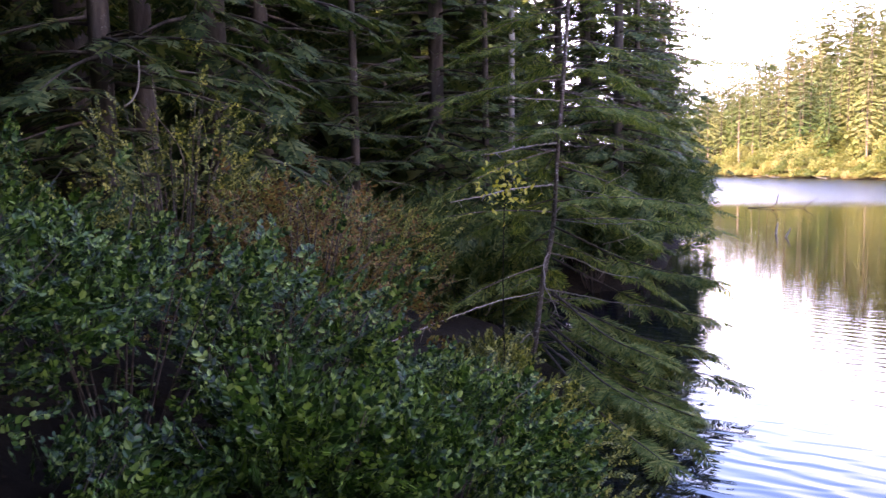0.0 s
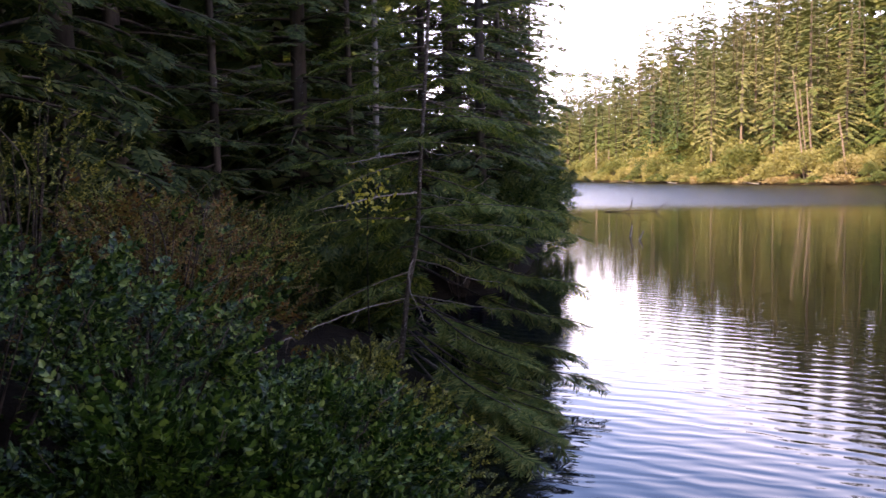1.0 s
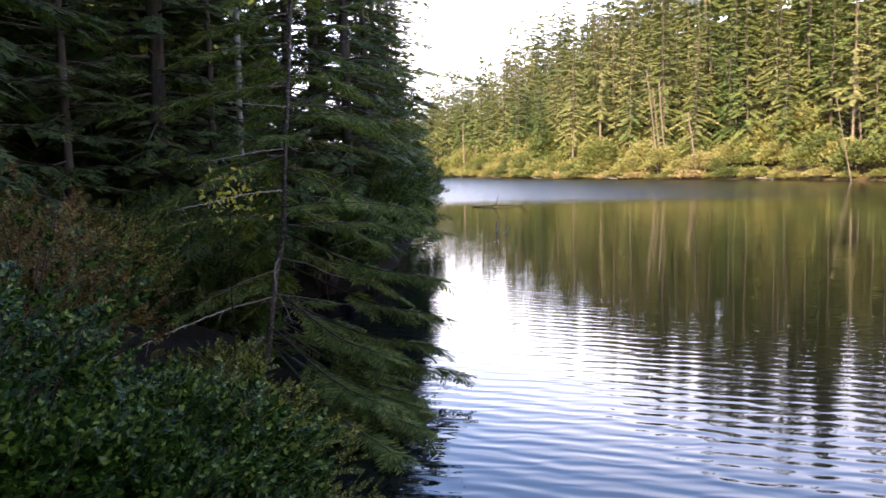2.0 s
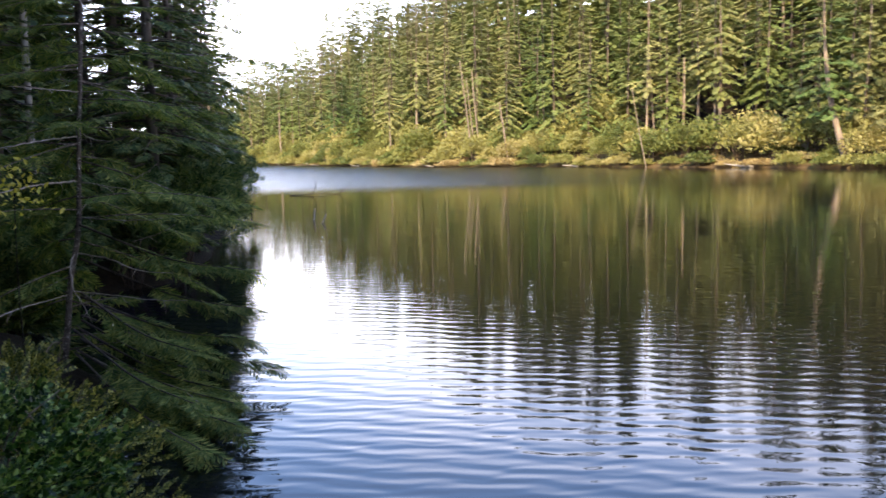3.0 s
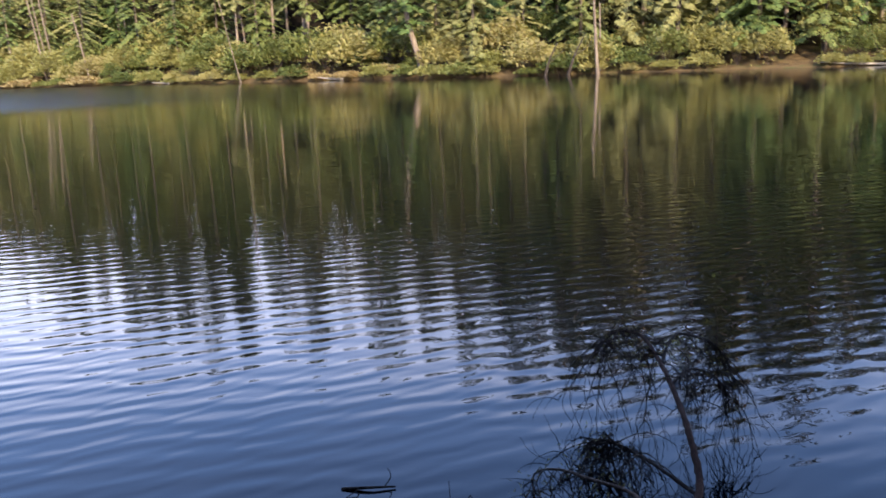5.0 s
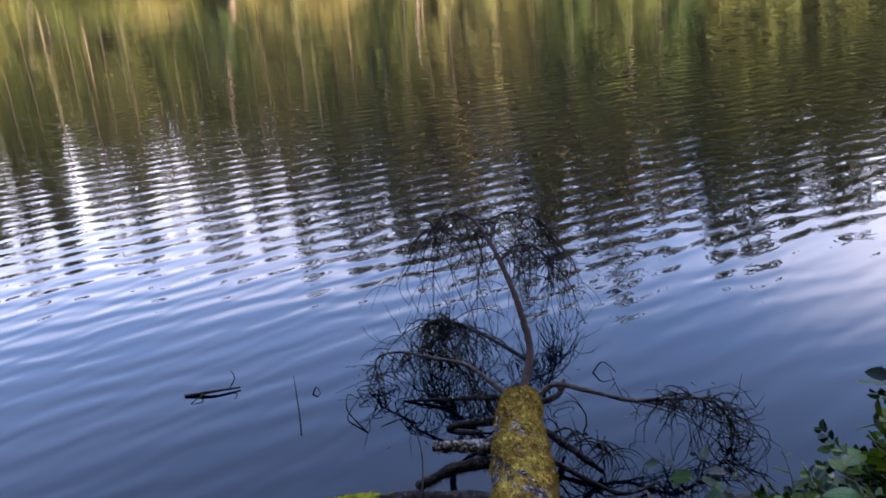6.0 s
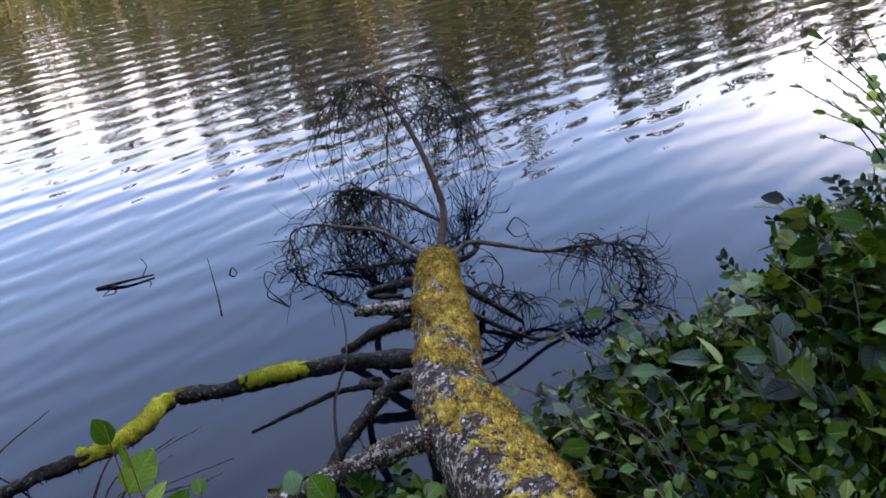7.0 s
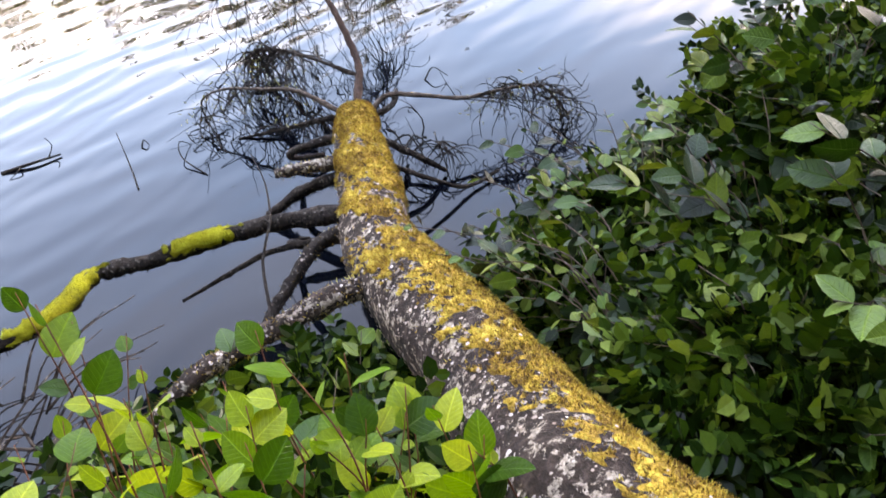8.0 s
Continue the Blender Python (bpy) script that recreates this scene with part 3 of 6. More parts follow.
# ---- conifers ----
def conifer(height_m, reach, bare, seed, template, gap, whorl, spacing, size, trunk_r, sag=0.35, lean=0.0, limbs=True, side_turn=55, rise=10, shape=0.75, thin=0.0, kinks=None, stubs=0, loose=0.55, open_to=None, crest=0.28, uneven=0.0):
    """Trunk with limbs, and crown, of a fir: layers of boughs that shorten towards the top."""
    rng = np.random.RandomState(seed)
    if kinks is None:
        kinks = [(0, 0, -0.3), (lean * 0.3, 0.02 * height_m * (rng.rand() - 0.5), height_m * 0.4), (lean, 0, height_m)]
    spine = curve_through(kinks, height_m / 14)
    wood = [tube(spine, trunk_r, 0.012 + trunk_r * 0.06, 8 if height_m < 12 else 7, 0.10, seed)]
    places, heads, ups, sizes = [], [], [], []
    z = height_m * bare
    zs = spine[:, 2]
    top = zs[-1]

    def at(z):
        return np.array([np.interp(z, zs, spine[:, 0]), np.interp(z, zs, spine[:, 1]), z])

    for _ in range(stubs):
        h, phi = height_m * (0.04 + 0.5 * rng.rand()), rng.rand() * 6.283
        o, ln = at(h), reach * (0.2 + 0.5 * rng.rand())
        wood.append(tube(curve_through([o, o + (math.cos(phi) * ln * 0.5, math.sin(phi) * ln * 0.5, 0.05), o + (math.cos(phi + 0.2) * ln, math.sin(phi + 0.2) * ln, -0.15 * ln)], ln / 4), 0.012, 0.004, 4))
    while z < top * 0.985:
        rel = (z - height_m * bare) / (top - height_m * bare)
        full = reach * (1 - rel) ** shape * min(1.0, 0.55 + 2.5 * rel)
        turn = rng.rand() * 6.283
        for k in range(whorl):
            if rng.rand() < thin:
                continue
            phi = turn + k * 6.283 / whorl + 0.7 * (rng.rand() - 0.5)
            if open_to is not None and ((z < 4.8 and math.cos(phi - open_to) > 0.62 and rng.rand() < 0.88) or (z < 0.95 and rng.rand() < 0.5) or (z > 3.2 and rng.rand() < 0.3)):
                continue
            ln = full * (0.6 - 0.3 * uneven + (0.5 + 0.35 * uneven) * rng.rand()) + 0.12
            tilt = math.tan(radians(rise + 30 * rel - 14 + (16 + 16 * uneven) * (rng.rand() - 0.5)))
            o = at(z + gap * (rng.rand() - 0.5))
            d = np.array([math.cos(phi), math.sin(phi), 0.0])
            n = max(3, int(ln / spacing))
            t = (np.arange(n) + 0.6 + 0.5 * rng.rand(n)) / (n + 0.3)
            t = t[t > 0.12]
            pts = o + d * (ln * t)[:, None] + np.stack([0 * t, 0 * t, ln * (tilt * t - sag * t * t)], -1)
            if limbs:
                tt = np.linspace(0, 0.92, 5)
                wood.append(tube(o + d * (ln * tt)[:, None] + np.stack([0 * tt, 0 * tt, ln * (tilt * tt - sag * tt * tt)], -1), trunk_r * 0.16 * (1 - 0.5 * rel) + 0.004, 0.003, 4))
            slope = np.array([0, 0, 1.0]) * (tilt - 2 * sag * t)[:, None]
            for sgn in (-1, 1):
                ang = radians(side_turn) * sgn * (1 - 0.55 * t ** 3) + 0.35 * (rng.rand(len(t)) - 0.5)
                h = np.stack([np.cos(phi + ang), np.sin(phi + ang), 0 * ang], -1) + slope * 0.8 - (0, 0, 0.12)
                places.append(pts), heads.append(h)
                ups.append(np.array([0, 0, 1.0]) + loose * (rng.rand(len(t), 3) - 0.5))
                sizes.append(size * (0.65 + 0.6 * rng.rand(len(t))) * (1.1 - 0.45 * t) * (crest + (1 - crest) * (1 - rel)))
            places.append(pts[-1:]), heads.append(d[None] + slope[-1:]), ups.append(np.array([[0.1, 0, 1.0]])), sizes.append(np.array([size * (0.25 + 0.45 * (1 - rel))]))
        z += gap * (0.75 + 0.5 * rng.rand())
    tip = spine[-1:]
    places.append(tip - (0, 0, 0.1)), heads.append(np.array([[0.05, 0.02, 1.0]])), ups.append(np.array([[1.0, 0, 0]])), sizes.append(np.array([size * 0.35]))
    crown = stamp(template, np.concatenate(places), axes_of(np.concatenate(heads), np.concatenate(ups)), np.concatenate(sizes))
    return quads_to_tris(*join(wood)), crown


def tree_thing(name, meshes, place, label, category, group="", turn=0.0, scale=1.0):
    ob = thing(name, place, label, category, group)
    ob.rotation_euler = (0, 0, turn)
    ob.scale = (scale, scale, scale)
    part("trunk", meshes[0], ob)
    part("crown", meshes[1], ob)
    return ob


def meshes_for(geo, names, wood_mat, leaf_mat):
    return mesh_of(names[0], *geo[0], wood_mat, True), mesh_of(names[1], *geo[1], leaf_mat)


rng = np.random.RandomState(11)
FIR_SHAPES = []
for k, (hh, rr, bare, whorl, sag, shp) in enumerate([
        (23, 5.2, 0.14, 7, 0.26, 0.52), (20, 4.7, 0.06, 7, 0.34, 0.62), (25, 4.8, 0.34, 6, 0.20, 0.40), (17, 4.4, 0.04, 7, 0.36, 0.75),
        (22, 5.6, 0.26, 6, 0.22, 0.38), (20, 4.2, 0.30, 6, 0.30, 0.52), (26, 5.4, 0.10, 7, 0.26, 0.60)]):
    geo = conifer(hh, rr, bare, 20 + k, frond(4, 0.60, 0.090, 0.22, k, False), 0.95, whorl, 0.46, 1.06, 0.17 + 0.003 * hh, sag, 0.5 * (k % 3 - 1), limbs=False, shape=shp, stubs=3, loose=0.5, thin=0.17, crest=0.5, rise=4, uneven=0.7)
    FIR_SHAPES.append(meshes_for(geo, ("fir_trunk", "fir_crown"), M_BARK_PALE if k in (2, 4, 5) else M_BARK, M_FIR))

# far side: the nearest rows stand one by one, the woods behind are one mass
spots = []
for gx in np.arange(-100, 150, 5.3):
    for gy in np.arange(12, 330, 5.3):
        spots.append((gx + 3.4 * (rng.rand() - 0.5), gy + 3.4 * (rng.rand() - 0.5)))
spots = np.array(spots)
sd = lake_distance(spots[:, 0], spots[:, 1])
saz = np.degrees(np.arctan2(-spots[:, 0], spots[:, 1]))
sr = np.hypot(spots[:, 0], spots[:, 1])
gaps = lumps(spots[:, 0] * 0.09, spots[:, 1] * 0.09, 9)
wanted = (sd > np.where(saz < -21, 2.2, 3.6)) & (saz < 23.5) & (saz > -80) & (sd < 58) & (sr > 52) & ((sd > 8) | (gaps > 0.35) | (saz < -21)) & (rng.rand(len(spots)) < 0.93)
spots, sd, saz = spots[wanted], sd[wanted], saz[wanted]
order = np.argsort(sd)
order = order[np.argsort((saz[order] < -48).astype(int), kind="stable")]
singles, rest = order[:290], order[290:]
FIR_LABELS = ["tall olive-green fir on the sunlit far shore", "sunlit fir with a bare pale lower trunk on the hillside"]
firs = []
for n, k in enumerate(singles):
    x, y = spots[k]
    s = int(rng.choice([1, 3, 1, 3, 6])) if saz[k] < -21 and sd[k] < 7 else rng.choice(len(FIR_SHAPES))
    sc = (0.70 + 0.40 * rng.rand()) * (0.85 if sd[k] < 8 else 1.0) * (1.0 + 0.36 * float(smooth(-20, -30, saz[k]) * smooth(-58, -46, saz[k])))
    place = pose(x, y, z_at(x, y), 0, 0, 360 * rng.rand()) @ Matrix.Diagonal((sc, sc, sc * (0.9 + 0.2 * rng.rand()), 1))
    if s in [f[0] for f in firs]:
        src = next(f[1] for f in firs if f[0] == s)
        made = copy_thing(src, Matrix.Identity(4))
        made.matrix_basis = place
    else:
        made = tree_thing("fir_tree", FIR_SHAPES[s], (0, 0, 0), FIR_LABELS[1 if s in (2, 4, 5) else 0], "tree", "firs on the far shore")
        made.matrix_basis = place
        firs.append((s, made))

low = [conifer(21 + 3 * k, 4.2, 0.15, 60 + k, frond(2, 0.62, 0.14, 0.2, k + 9, False), 1.5, 6, 1.35, 1.95, 0.24, limbs=False, loose=0.9, shape=0.55, crest=0.5, sag=0.28)[1] for k in range(3)]
pieces = []
for n, k in enumerate(rest):
    x, y = spots[k]
    v, f = low[n % 3]
    a, sc = 6.283 * rng.rand(), 0.75 + 0.4 * rng.rand()
    turn = np.array([[math.cos(a), -math.sin(a), 0], [math.sin(a), math.cos(a), 0], [0, 0, 1]]) * sc
    pieces.append((v @ turn.T + (x, y, z_at(x, y)), f))
woods = new("far_woods", mesh_of("far_woods", *join(pieces), M_FIR))
tagged(woods, "dense fir woods climbing the hill beyond the lake", "woods", kind="stuff")


# ---- shrubs of the far shore ----
def shrub_geo(radius, tall, seed, template, count, size, stems=9, hollow=0.0, rise=-0.15):
    """A rounded, lumpy shrub: stems from one foot and leaves in its outer half."""
    rng = np.random.RandomState(seed)
    wood = []
    for k in range(stems):
        a, o = rng.rand() * 6.283, 0.75 * radius * rng.rand() ** 0.5
        tip = np.array([math.cos(a) * o, math.sin(a) * o, tall * (0.6 + 0.3 * rng.rand())])
        wood.append(tube(curve_through([(0.12 * tip[0], 0.12 * tip[1], -0.1), (0.6 * tip[0], 0.6 * tip[1], tip[2] * 0.55), tip], tall / 4), 0.005 * tall + 0.003, 0.002, 4))
    d = rng.normal(size=(count, 3))
    d[:, 2] = np.abs(d[:, 2]) * 1.1 - 0.25
    d /= np.linalg.norm(d, axis=1)[:, None]
    az = np.arctan2(d[:, 1], d[:, 0])
    lump = 0.62 + 0.55 * lumps(az * 1.9 + 8, d[:, 2] * 3.2 + 3, seed) + 0.40 * (lumps(az * 5 + 3, d[:, 2] * 7 + 3, seed + 1) - 0.5)
    r = lump * (0.35 + 0.75 * rng.rand(count) ** 0.6)
    p = d * r[:, None] * (radius, radius, tall * 0.55) + (0, 0, tall * 0.42)
    p[:, 2] = np.maximum(p[:, 2], 0.02)
    if hollow:
        dark = 0.6 * lumps(p[:, 0] * 4.5 + seed, p[:, 1] * 4.5 + p[:, 2] * 2.1, 3) + 0.4 * lumps(p[:, 2] * 5 + seed, p[:, 0] * 3 - p[:, 1] * 4, 6)
        p, d = p[dark > hollow], d[dark > hollow]
        count = len(p)
    head = d * (1, 1, 0.4) + 0.9 * (rng.rand(count, 3) - 0.5) + (0, 0, rise)
    up = d * 0.6 + (0, 0, 0.35) + 1.9 * (rng.rand(count, 3) - 0.5)
    return quads_to_tris(*join(wood)), stamp(template, p, axes_of(head, up), size * (0.6 + 0.8 * rng.rand(count)))


SHRUBS = [meshes_for(shrub_geo(2.1, t, 80 + k, clump(3, 30 + k), 1250, 0.245), ("shrub_stems", "shrub_leaves"), M_TWIG, M_BRACKEN if k == 4 else M_SHORE) for k, t in enumerate((2.4, 3.4, 1.7, 4.4, 1.3))]
shrubs_done = []
far_line = curve_through([(x, y, 0) for x, y in FAR_SHORE[1:14]], 3.0)
for row, (back, chance) in enumerate(((0.5, 1.0), (1.9, 1.0), (4.8, 0.66), (8.0, 0.5), (13.0, 0.35))):
    for k in range(len(far_line) - 1):
        if rng.rand() > chance or (row == 0 and lumps(k * 0.35, 1.0, 4) < 0.04):
            continue
        d = far_line[k + 1] - far_line[k]
        nrm = np.array([d[1], -d[0]]) / np.hypot(d[0], d[1])
        b = back + (1.6 if row else 0.5) * (rng.rand() - 0.5)
        x, y = far_line[k][0] + nrm[0] * b, far_line[k][1] + nrm[1] * b
        if lake_distance(np.array([x]), np.array([y]))[0] < 0:
            x, y = far_line[k][0] - nrm[0] * b, far_line[k][1] - nrm[1] * b
        if lake_distance(np.array([x]), np.array([y]))[0] < 0.1 or (row < 2 and 35.2 < x < 38.6 and y < 72.5):     # a bare bank behind the dead branches
            continue
        s = int(rng.choice([2, 0, 2, 0, 4] if row == 0 else [0, 1, 1, 2, 3, 3, 4] if row == 1 else [0, 1, 2, 3]))
        sc = (0.45 + 0.65 * rng.rand()) * (0.95, 1.2, 1.5, 1.75, 1.9)[row]
        sc *= 1 - 0.2 * float(smooth(-17, -25, math.degrees(math.atan2(-x, y))))     # lower where firs overhang the water
        place = pose(x, y, z_at(x, y) - 0.05, 0, 0, 360 * rng.rand()) @ Matrix.Diagonal((sc * 1.1, sc * 1.1, sc, 1))
        src = next((o for i, o in shrubs_done if i == s), None)
        if src is None:
            src = thing("shrub", (0, 0, 0), "low rust-brown bracken on the sunlit far bank" if s == 4 else "sunlit yellow-green shrub on the far bank", "shrub", "shrubs on the far shore")
            part("stem", SHRUBS[s][0], src, kind="stuff")
            part("foliage", SHRUBS[s][1], src, kind="stuff")
            src.matrix_basis = place
            shrubs_done.append((s, src))
        else:
            copy_thing(src, Matrix.Identity(4)).matrix_basis = place


# ---- snags, bare trunks and driftwood ----
def wood_thing(name, lines, mat, label, category, group="", sides=7, parts=None):
    """A thing of one or more tubes: (points, r0, r1) each a part."""
    base = Vector(lines[0][0][0])
    ob = thing(name, base, label, category, group)
    for k, (pts, r0, r1) in enumerate(lines):
        rel = np.array(pts, float) - np.array(base)
        long = np.linalg.norm(rel[-1] - rel[0])
        part((parts or ["trunk"])[min(k, len(parts or ["trunk"]) - 1)], mesh_of(name, *tube(curve_through(rel, max(long / 14, 0.02)), r0, r1, sides, 0.12, k), mat, True), ob)
    return ob


def snag(foot, top, r, label, twigs=6, seed=0, mat=None):
    rng = np.random.RandomState(seed)
    a, b = np.array(foot, float), np.array(top, float)
    a[2] = z_at(a[0], a[1]) - 0.2
    lines = [([a, a * 0.5 + b * 0.5 + 0.02 * np.linalg.norm(b - a) * (rng.rand(3) - 0.5), b], r, r * 0.5)]
    for k in range(twigs):
        o = a + (b - a) * (0.35 + 0.6 * rng.rand())
        d = np.array([rng.rand() - 0.5, rng.rand() - 0.5, 0.1]) * (1.2 + 1.6 * rng.rand())
        lines.append(([o, o + d * 0.5 + (0, 0, 0.1), o + d], r * 0.25, r * 0.06))
    return wood_thing("bare_tree", lines, mat or M_DRIFT, label, "tree", "bare trunks on the far shore", parts=["trunk", "branch"])


snag((40.75, 69.6, 0), (40.4, 69.9, 8.2), 0.19, "pale straight dead trunk standing at the water's edge", 5, 1, M_BARK_PALE)
snag((41.9, 71.2, 0), (41.9, 71.3, 6.4), 0.11, "slim pale dead trunk behind a thicker one", 3, 2, M_BARK_PALE)
lean_geo = conifer(19, 4.6, 0.30, 77, frond(3, 0.60, 0.115, 0.22, 5, False), 0.9, 6, 0.55, 1.2, 0.40, 0.24, limbs=False, shape=0.45, stubs=4, loose=0.8, thin=0.16, crest=0.5, kinks=[(0.3, 0, -0.8), (0.0, 0, 0.6), (-1.2, 0.4, 5.6), (-1.9, 0.6, 11), (-2.2, 0.6, 19)])
tree_thing("fir_tree", meshes_for(lean_geo, ("lean_trunk", "lean_crown"), M_BARK_PALE, M_FIR), (28.3, 83.4, z_at(28.3, 83.4)), "leaning fir with a thick bare grey trunk above the bank", "tree", "firs on the far shore")
for k, (x0, y0, x1, z1, r) in enumerate([(-10.1, 124.5, -11.8, 15.5, 0.13), (-8.9, 125, -10.1, 14, 0.12), (-9.6, 126, -11.0, 13, 0.10), (-4.6, 118.5, -5.8, 9, 0.16), (14.1, 107.5, 13.2, 13, 0.14),
                                         (17.2, 107.2, 17.4, 13, 0.22), (11.9, 98.3, 10.2, 9, 0.07), (-59, 188, -59.3, 12, 0.2)]):
    snag((x0, y0, 0), (x1, y0 + 0.3, z1), r, "sunlit bare pale trunk on the far bank", 7, 10 + k, M_BARK_PALE)
for k, (x0, y0, x1, y1, z1) in enumerate([(35.4, 69.9, 36.9, 70.2, 2.9), (37.2, 68.9, 39.4, 69.6, 3.6)]):
    wood_thing("driftwood_stub", [([(x0, y0, -0.2), ((x0 + x1) / 2 - 0.15, (y0 + y1) / 2, z1 * 0.5), (x1, y1, z1)], 0.15, 0.04), ([(x0 + 0.7, y0 + 0.1, z1 * 0.45), (x1 + 0.5, y1, z1 * 0.75), (x1 + 0.7, y1, z1 * 0.95)], 0.05, 0.02)], M_WET,
               "dark crooked dead branch leaning out of the lake edge", "branch", parts=["stem", "fork"])
for k in range(9):
    i = int(3 + k * (len(far_line) - 8) / 9)
    p, q = far_line[i], far_line[min(i + 2, len(far_line) - 1)]
    d = (q - p) / np.linalg.norm(q - p)
    o = p + np.array([d[1], -d[0], 0]) * (0.4 * (rng.rand() - 0.5))
    if 33 < o[0] < 42:
        continue
    ln, sk = 2.0 + 4.5 * rng.rand(), 0.4 * (rng.rand() - 0.5)
    e = o + d * ln + np.array([-d[1], d[0], 0]) * sk * ln
    wood_thing("driftwood_log", [([(*o[:2], 0.12), (*(0.5 * o + 0.5 * e)[:2], 0.2), (*e[:2], 0.16 + 0.5 * rng.rand())], 0.10 + 0.07 * rng.rand(), 0.05)], M_DRIFT,
               "bleached driftwood log lying along the far waterline", "log", "driftwood on the far shore")
# half-sunken snags out on the lake
wood_thing("sunken_log", [([(-14.6, 47.4, 0.02), (-12.8, 47.7, 0.07), (-11.9, 48.3, 0.0)], 0.028, 0.015), ([(-13.5, 47.6, 0.03), (-13.2, 47.6, 0.22), (-13.05, 47.6, 0.75)], 0.035, 0.018), ([(-11.9, 48.2, 0.0), (-11.5, 48.3, 0.35), (-11.15, 48.4, 0.62)], 0.032, 0.015)],
           M_WET, "dark waterlogged log with upturned limbs far out on the lake", "log", parts=["log", "limb"])
wood_thing("pale_stick", [([(-8.35, 29.7, -0.1), (-8.3, 29.7, 0.2), (-8.27, 29.7, 0.42)], 0.05, 0.03)], M_DRIFT, "pale stick standing out of the lake", "stick", "sticks in the lake")
wood_thing("pale_stick", [([(-7.75, 28.5, -0.1), (-7.62, 28.5, 0.15), (-7.55, 28.5, 0.30)], 0.045, 0.025)], M_DRIFT, "short pale stick standing out of the lake", "stick", "sticks in the lake")
wood_thing("curved_limb", [([(-16.9, 45.4, 0.1), (-16.4, 45.5, 0.35), (-16.2, 45.5, 1.5)], 0.10, 0.03), ([(-17.5, 45.3, 0.0), (-17.2, 45.3, 0.8), (-17.25, 45.3, 1.7)], 0.14, 0.05)], M_WET, "dark upturned limbs of a sunken log by the bank", "branch", parts=["limb"])


# ---- the near left shore: firs over the water ----
FROND = frond(10, 0.46, 0.026, 0.13, 3)
near_geo = conifer(9.5, 2.0, 0.05, 5, FROND, 0.27, 6, 0.11, 0.37, 0.036, sag=0.15, thin=0.14, shape=0.25, rise=6, loose=1.6, uneven=1.0, open_to=math.atan2(-0.86, 0.51),
                   kinks=[(-0.23, -0.13, -0.25), (-0.15, -0.08, 0.39), (-0.11, -0.06, 0.76), (-0.06, -0.03, 1.19), (-0.02, 0.0, 1.4), (0.03, 0.03, 1.74), (0.08, 0.05, 2.57), (0.15, 0.09, 3.53), (0.26, 0.15, 5.5), (0.5, 0.2, 9.5)])
near_fir = thing("young_fir", (-4.93, 8.22, 0), "young dark-green fir leaning over the water with bare grey limbs", "tree")
part("trunk", mesh_of("near_trunk", *near_geo[0], M_BARK_GREY, True), near_fir)
part("crown", mesh_of("near_crown", *near_geo[1], M_FIR_LIT), near_fir)
BARE_LIMBS = [  # points from the trunk outwards, thickness
    ([(0.07, 0.03, 2.6), (0.01, -0.36, 2.57), (-0.09, -0.77, 2.51), (-0.17, -1.07, 2.47)], 0.013), ([(0.04, 0.01, 2.15), (-0.06, -0.52, 2.13), (-0.1, -1.02, 2.08), (-0.19, -1.58, 2.02)], 0.016),
    ([(0.11, 0.05, 2.63), (0.37, -0.15, 2.56), (0.66, -0.34, 2.54)], 0.010), ([(0.07, 0.02, 2.14), (0.52, -0.19, 2.09), (0.81, -0.26, 2.05)], 0.011), ([(0.06, 0.02, 1.77), (0.75, -0.18, 1.75), (1.07, -0.25, 1.78)], 0.010),
    ([(-0.01, -0.02, 1.39), (0.05, -0.22, 1.31), (0.11, -0.3, 1.08), (0.22, -0.35, 0.94), (0.34, -0.4, 0.76)], 0.015), ([(0.02, -0.01, 1.4), (0.39, -0.14, 1.37), (0.82, -0.37, 1.28), (1.25, -0.5, 1.26)], 0.013),
    ([(-0.02, -0.03, 1.01), (0.57, -0.27, 1.0), (1.05, -0.48, 1.0), (1.44, -0.63, 1.02)], 0.010), ([(-0.09, -0.07, 0.98), (-0.07, -1.0, 0.99), (0.12, -2.1, 1.0), (0.33, -2.83, 1.02), (0.48, -3.35, 1.04)], 0.008),
    ([(-0.05, -0.05, 0.39), (0.67, -0.33, 0.20), (1.29, -0.59, 0.15), (1.85, -1.2, 0.10)], 0.011), ([(0.13, 0.06, 3.05), (0.61, -0.14, 3.04), (0.97, -0.18, 3.0)], 0.009), ([(0.12, 0.05, 3.05), (0.03, -0.46, 3.05), (-0.1, -0.78, 3.05)], 0.009),
    ([(0.79, -0.27, 2.16), (0.96, -0.3, 2.23), (1.1, -0.35, 2.31)], 0.007), ([(0.76, -0.29, 1.54), (1.03, -0.38, 1.62), (1.26, -0.38, 1.72)], 0.007)]
for k, (pts, r) in enumerate(BARE_LIMBS):
    line = curve_through(pts, 0.05)
    r8 = np.random.RandomState(900 + k)
    limb = part("bare_limb", mesh_of("bare_limb", *tube(line + 0.012 * (r8.rand(len(line), 3) - 0.5), r * 0.72, 0.003, 6, 0.35, k), M_LIMB, True), near_fir, "bare pale weathered limb")
    stubs = []
    for i in r8.randint(2, len(line) - 1, max(3, len(line) // 6)):      # short dead side twigs that hang
        e = line[i] + (0.05 + 0.16 * r8.rand()) * np.array([r8.rand() - 0.5, r8.rand() - 0.5, -0.25 - 0.6 * r8.rand()])
        stubs.append(tube(curve_through([line[i], (line[i] + e) / 2 + 0.01 * r8.normal(size=3), e], 0.03), 0.004, 0.0015, 4))
    part("side_twig", mesh_of("side_twig", *join(stubs), M_LIMB, True), limb, kind="stuff")
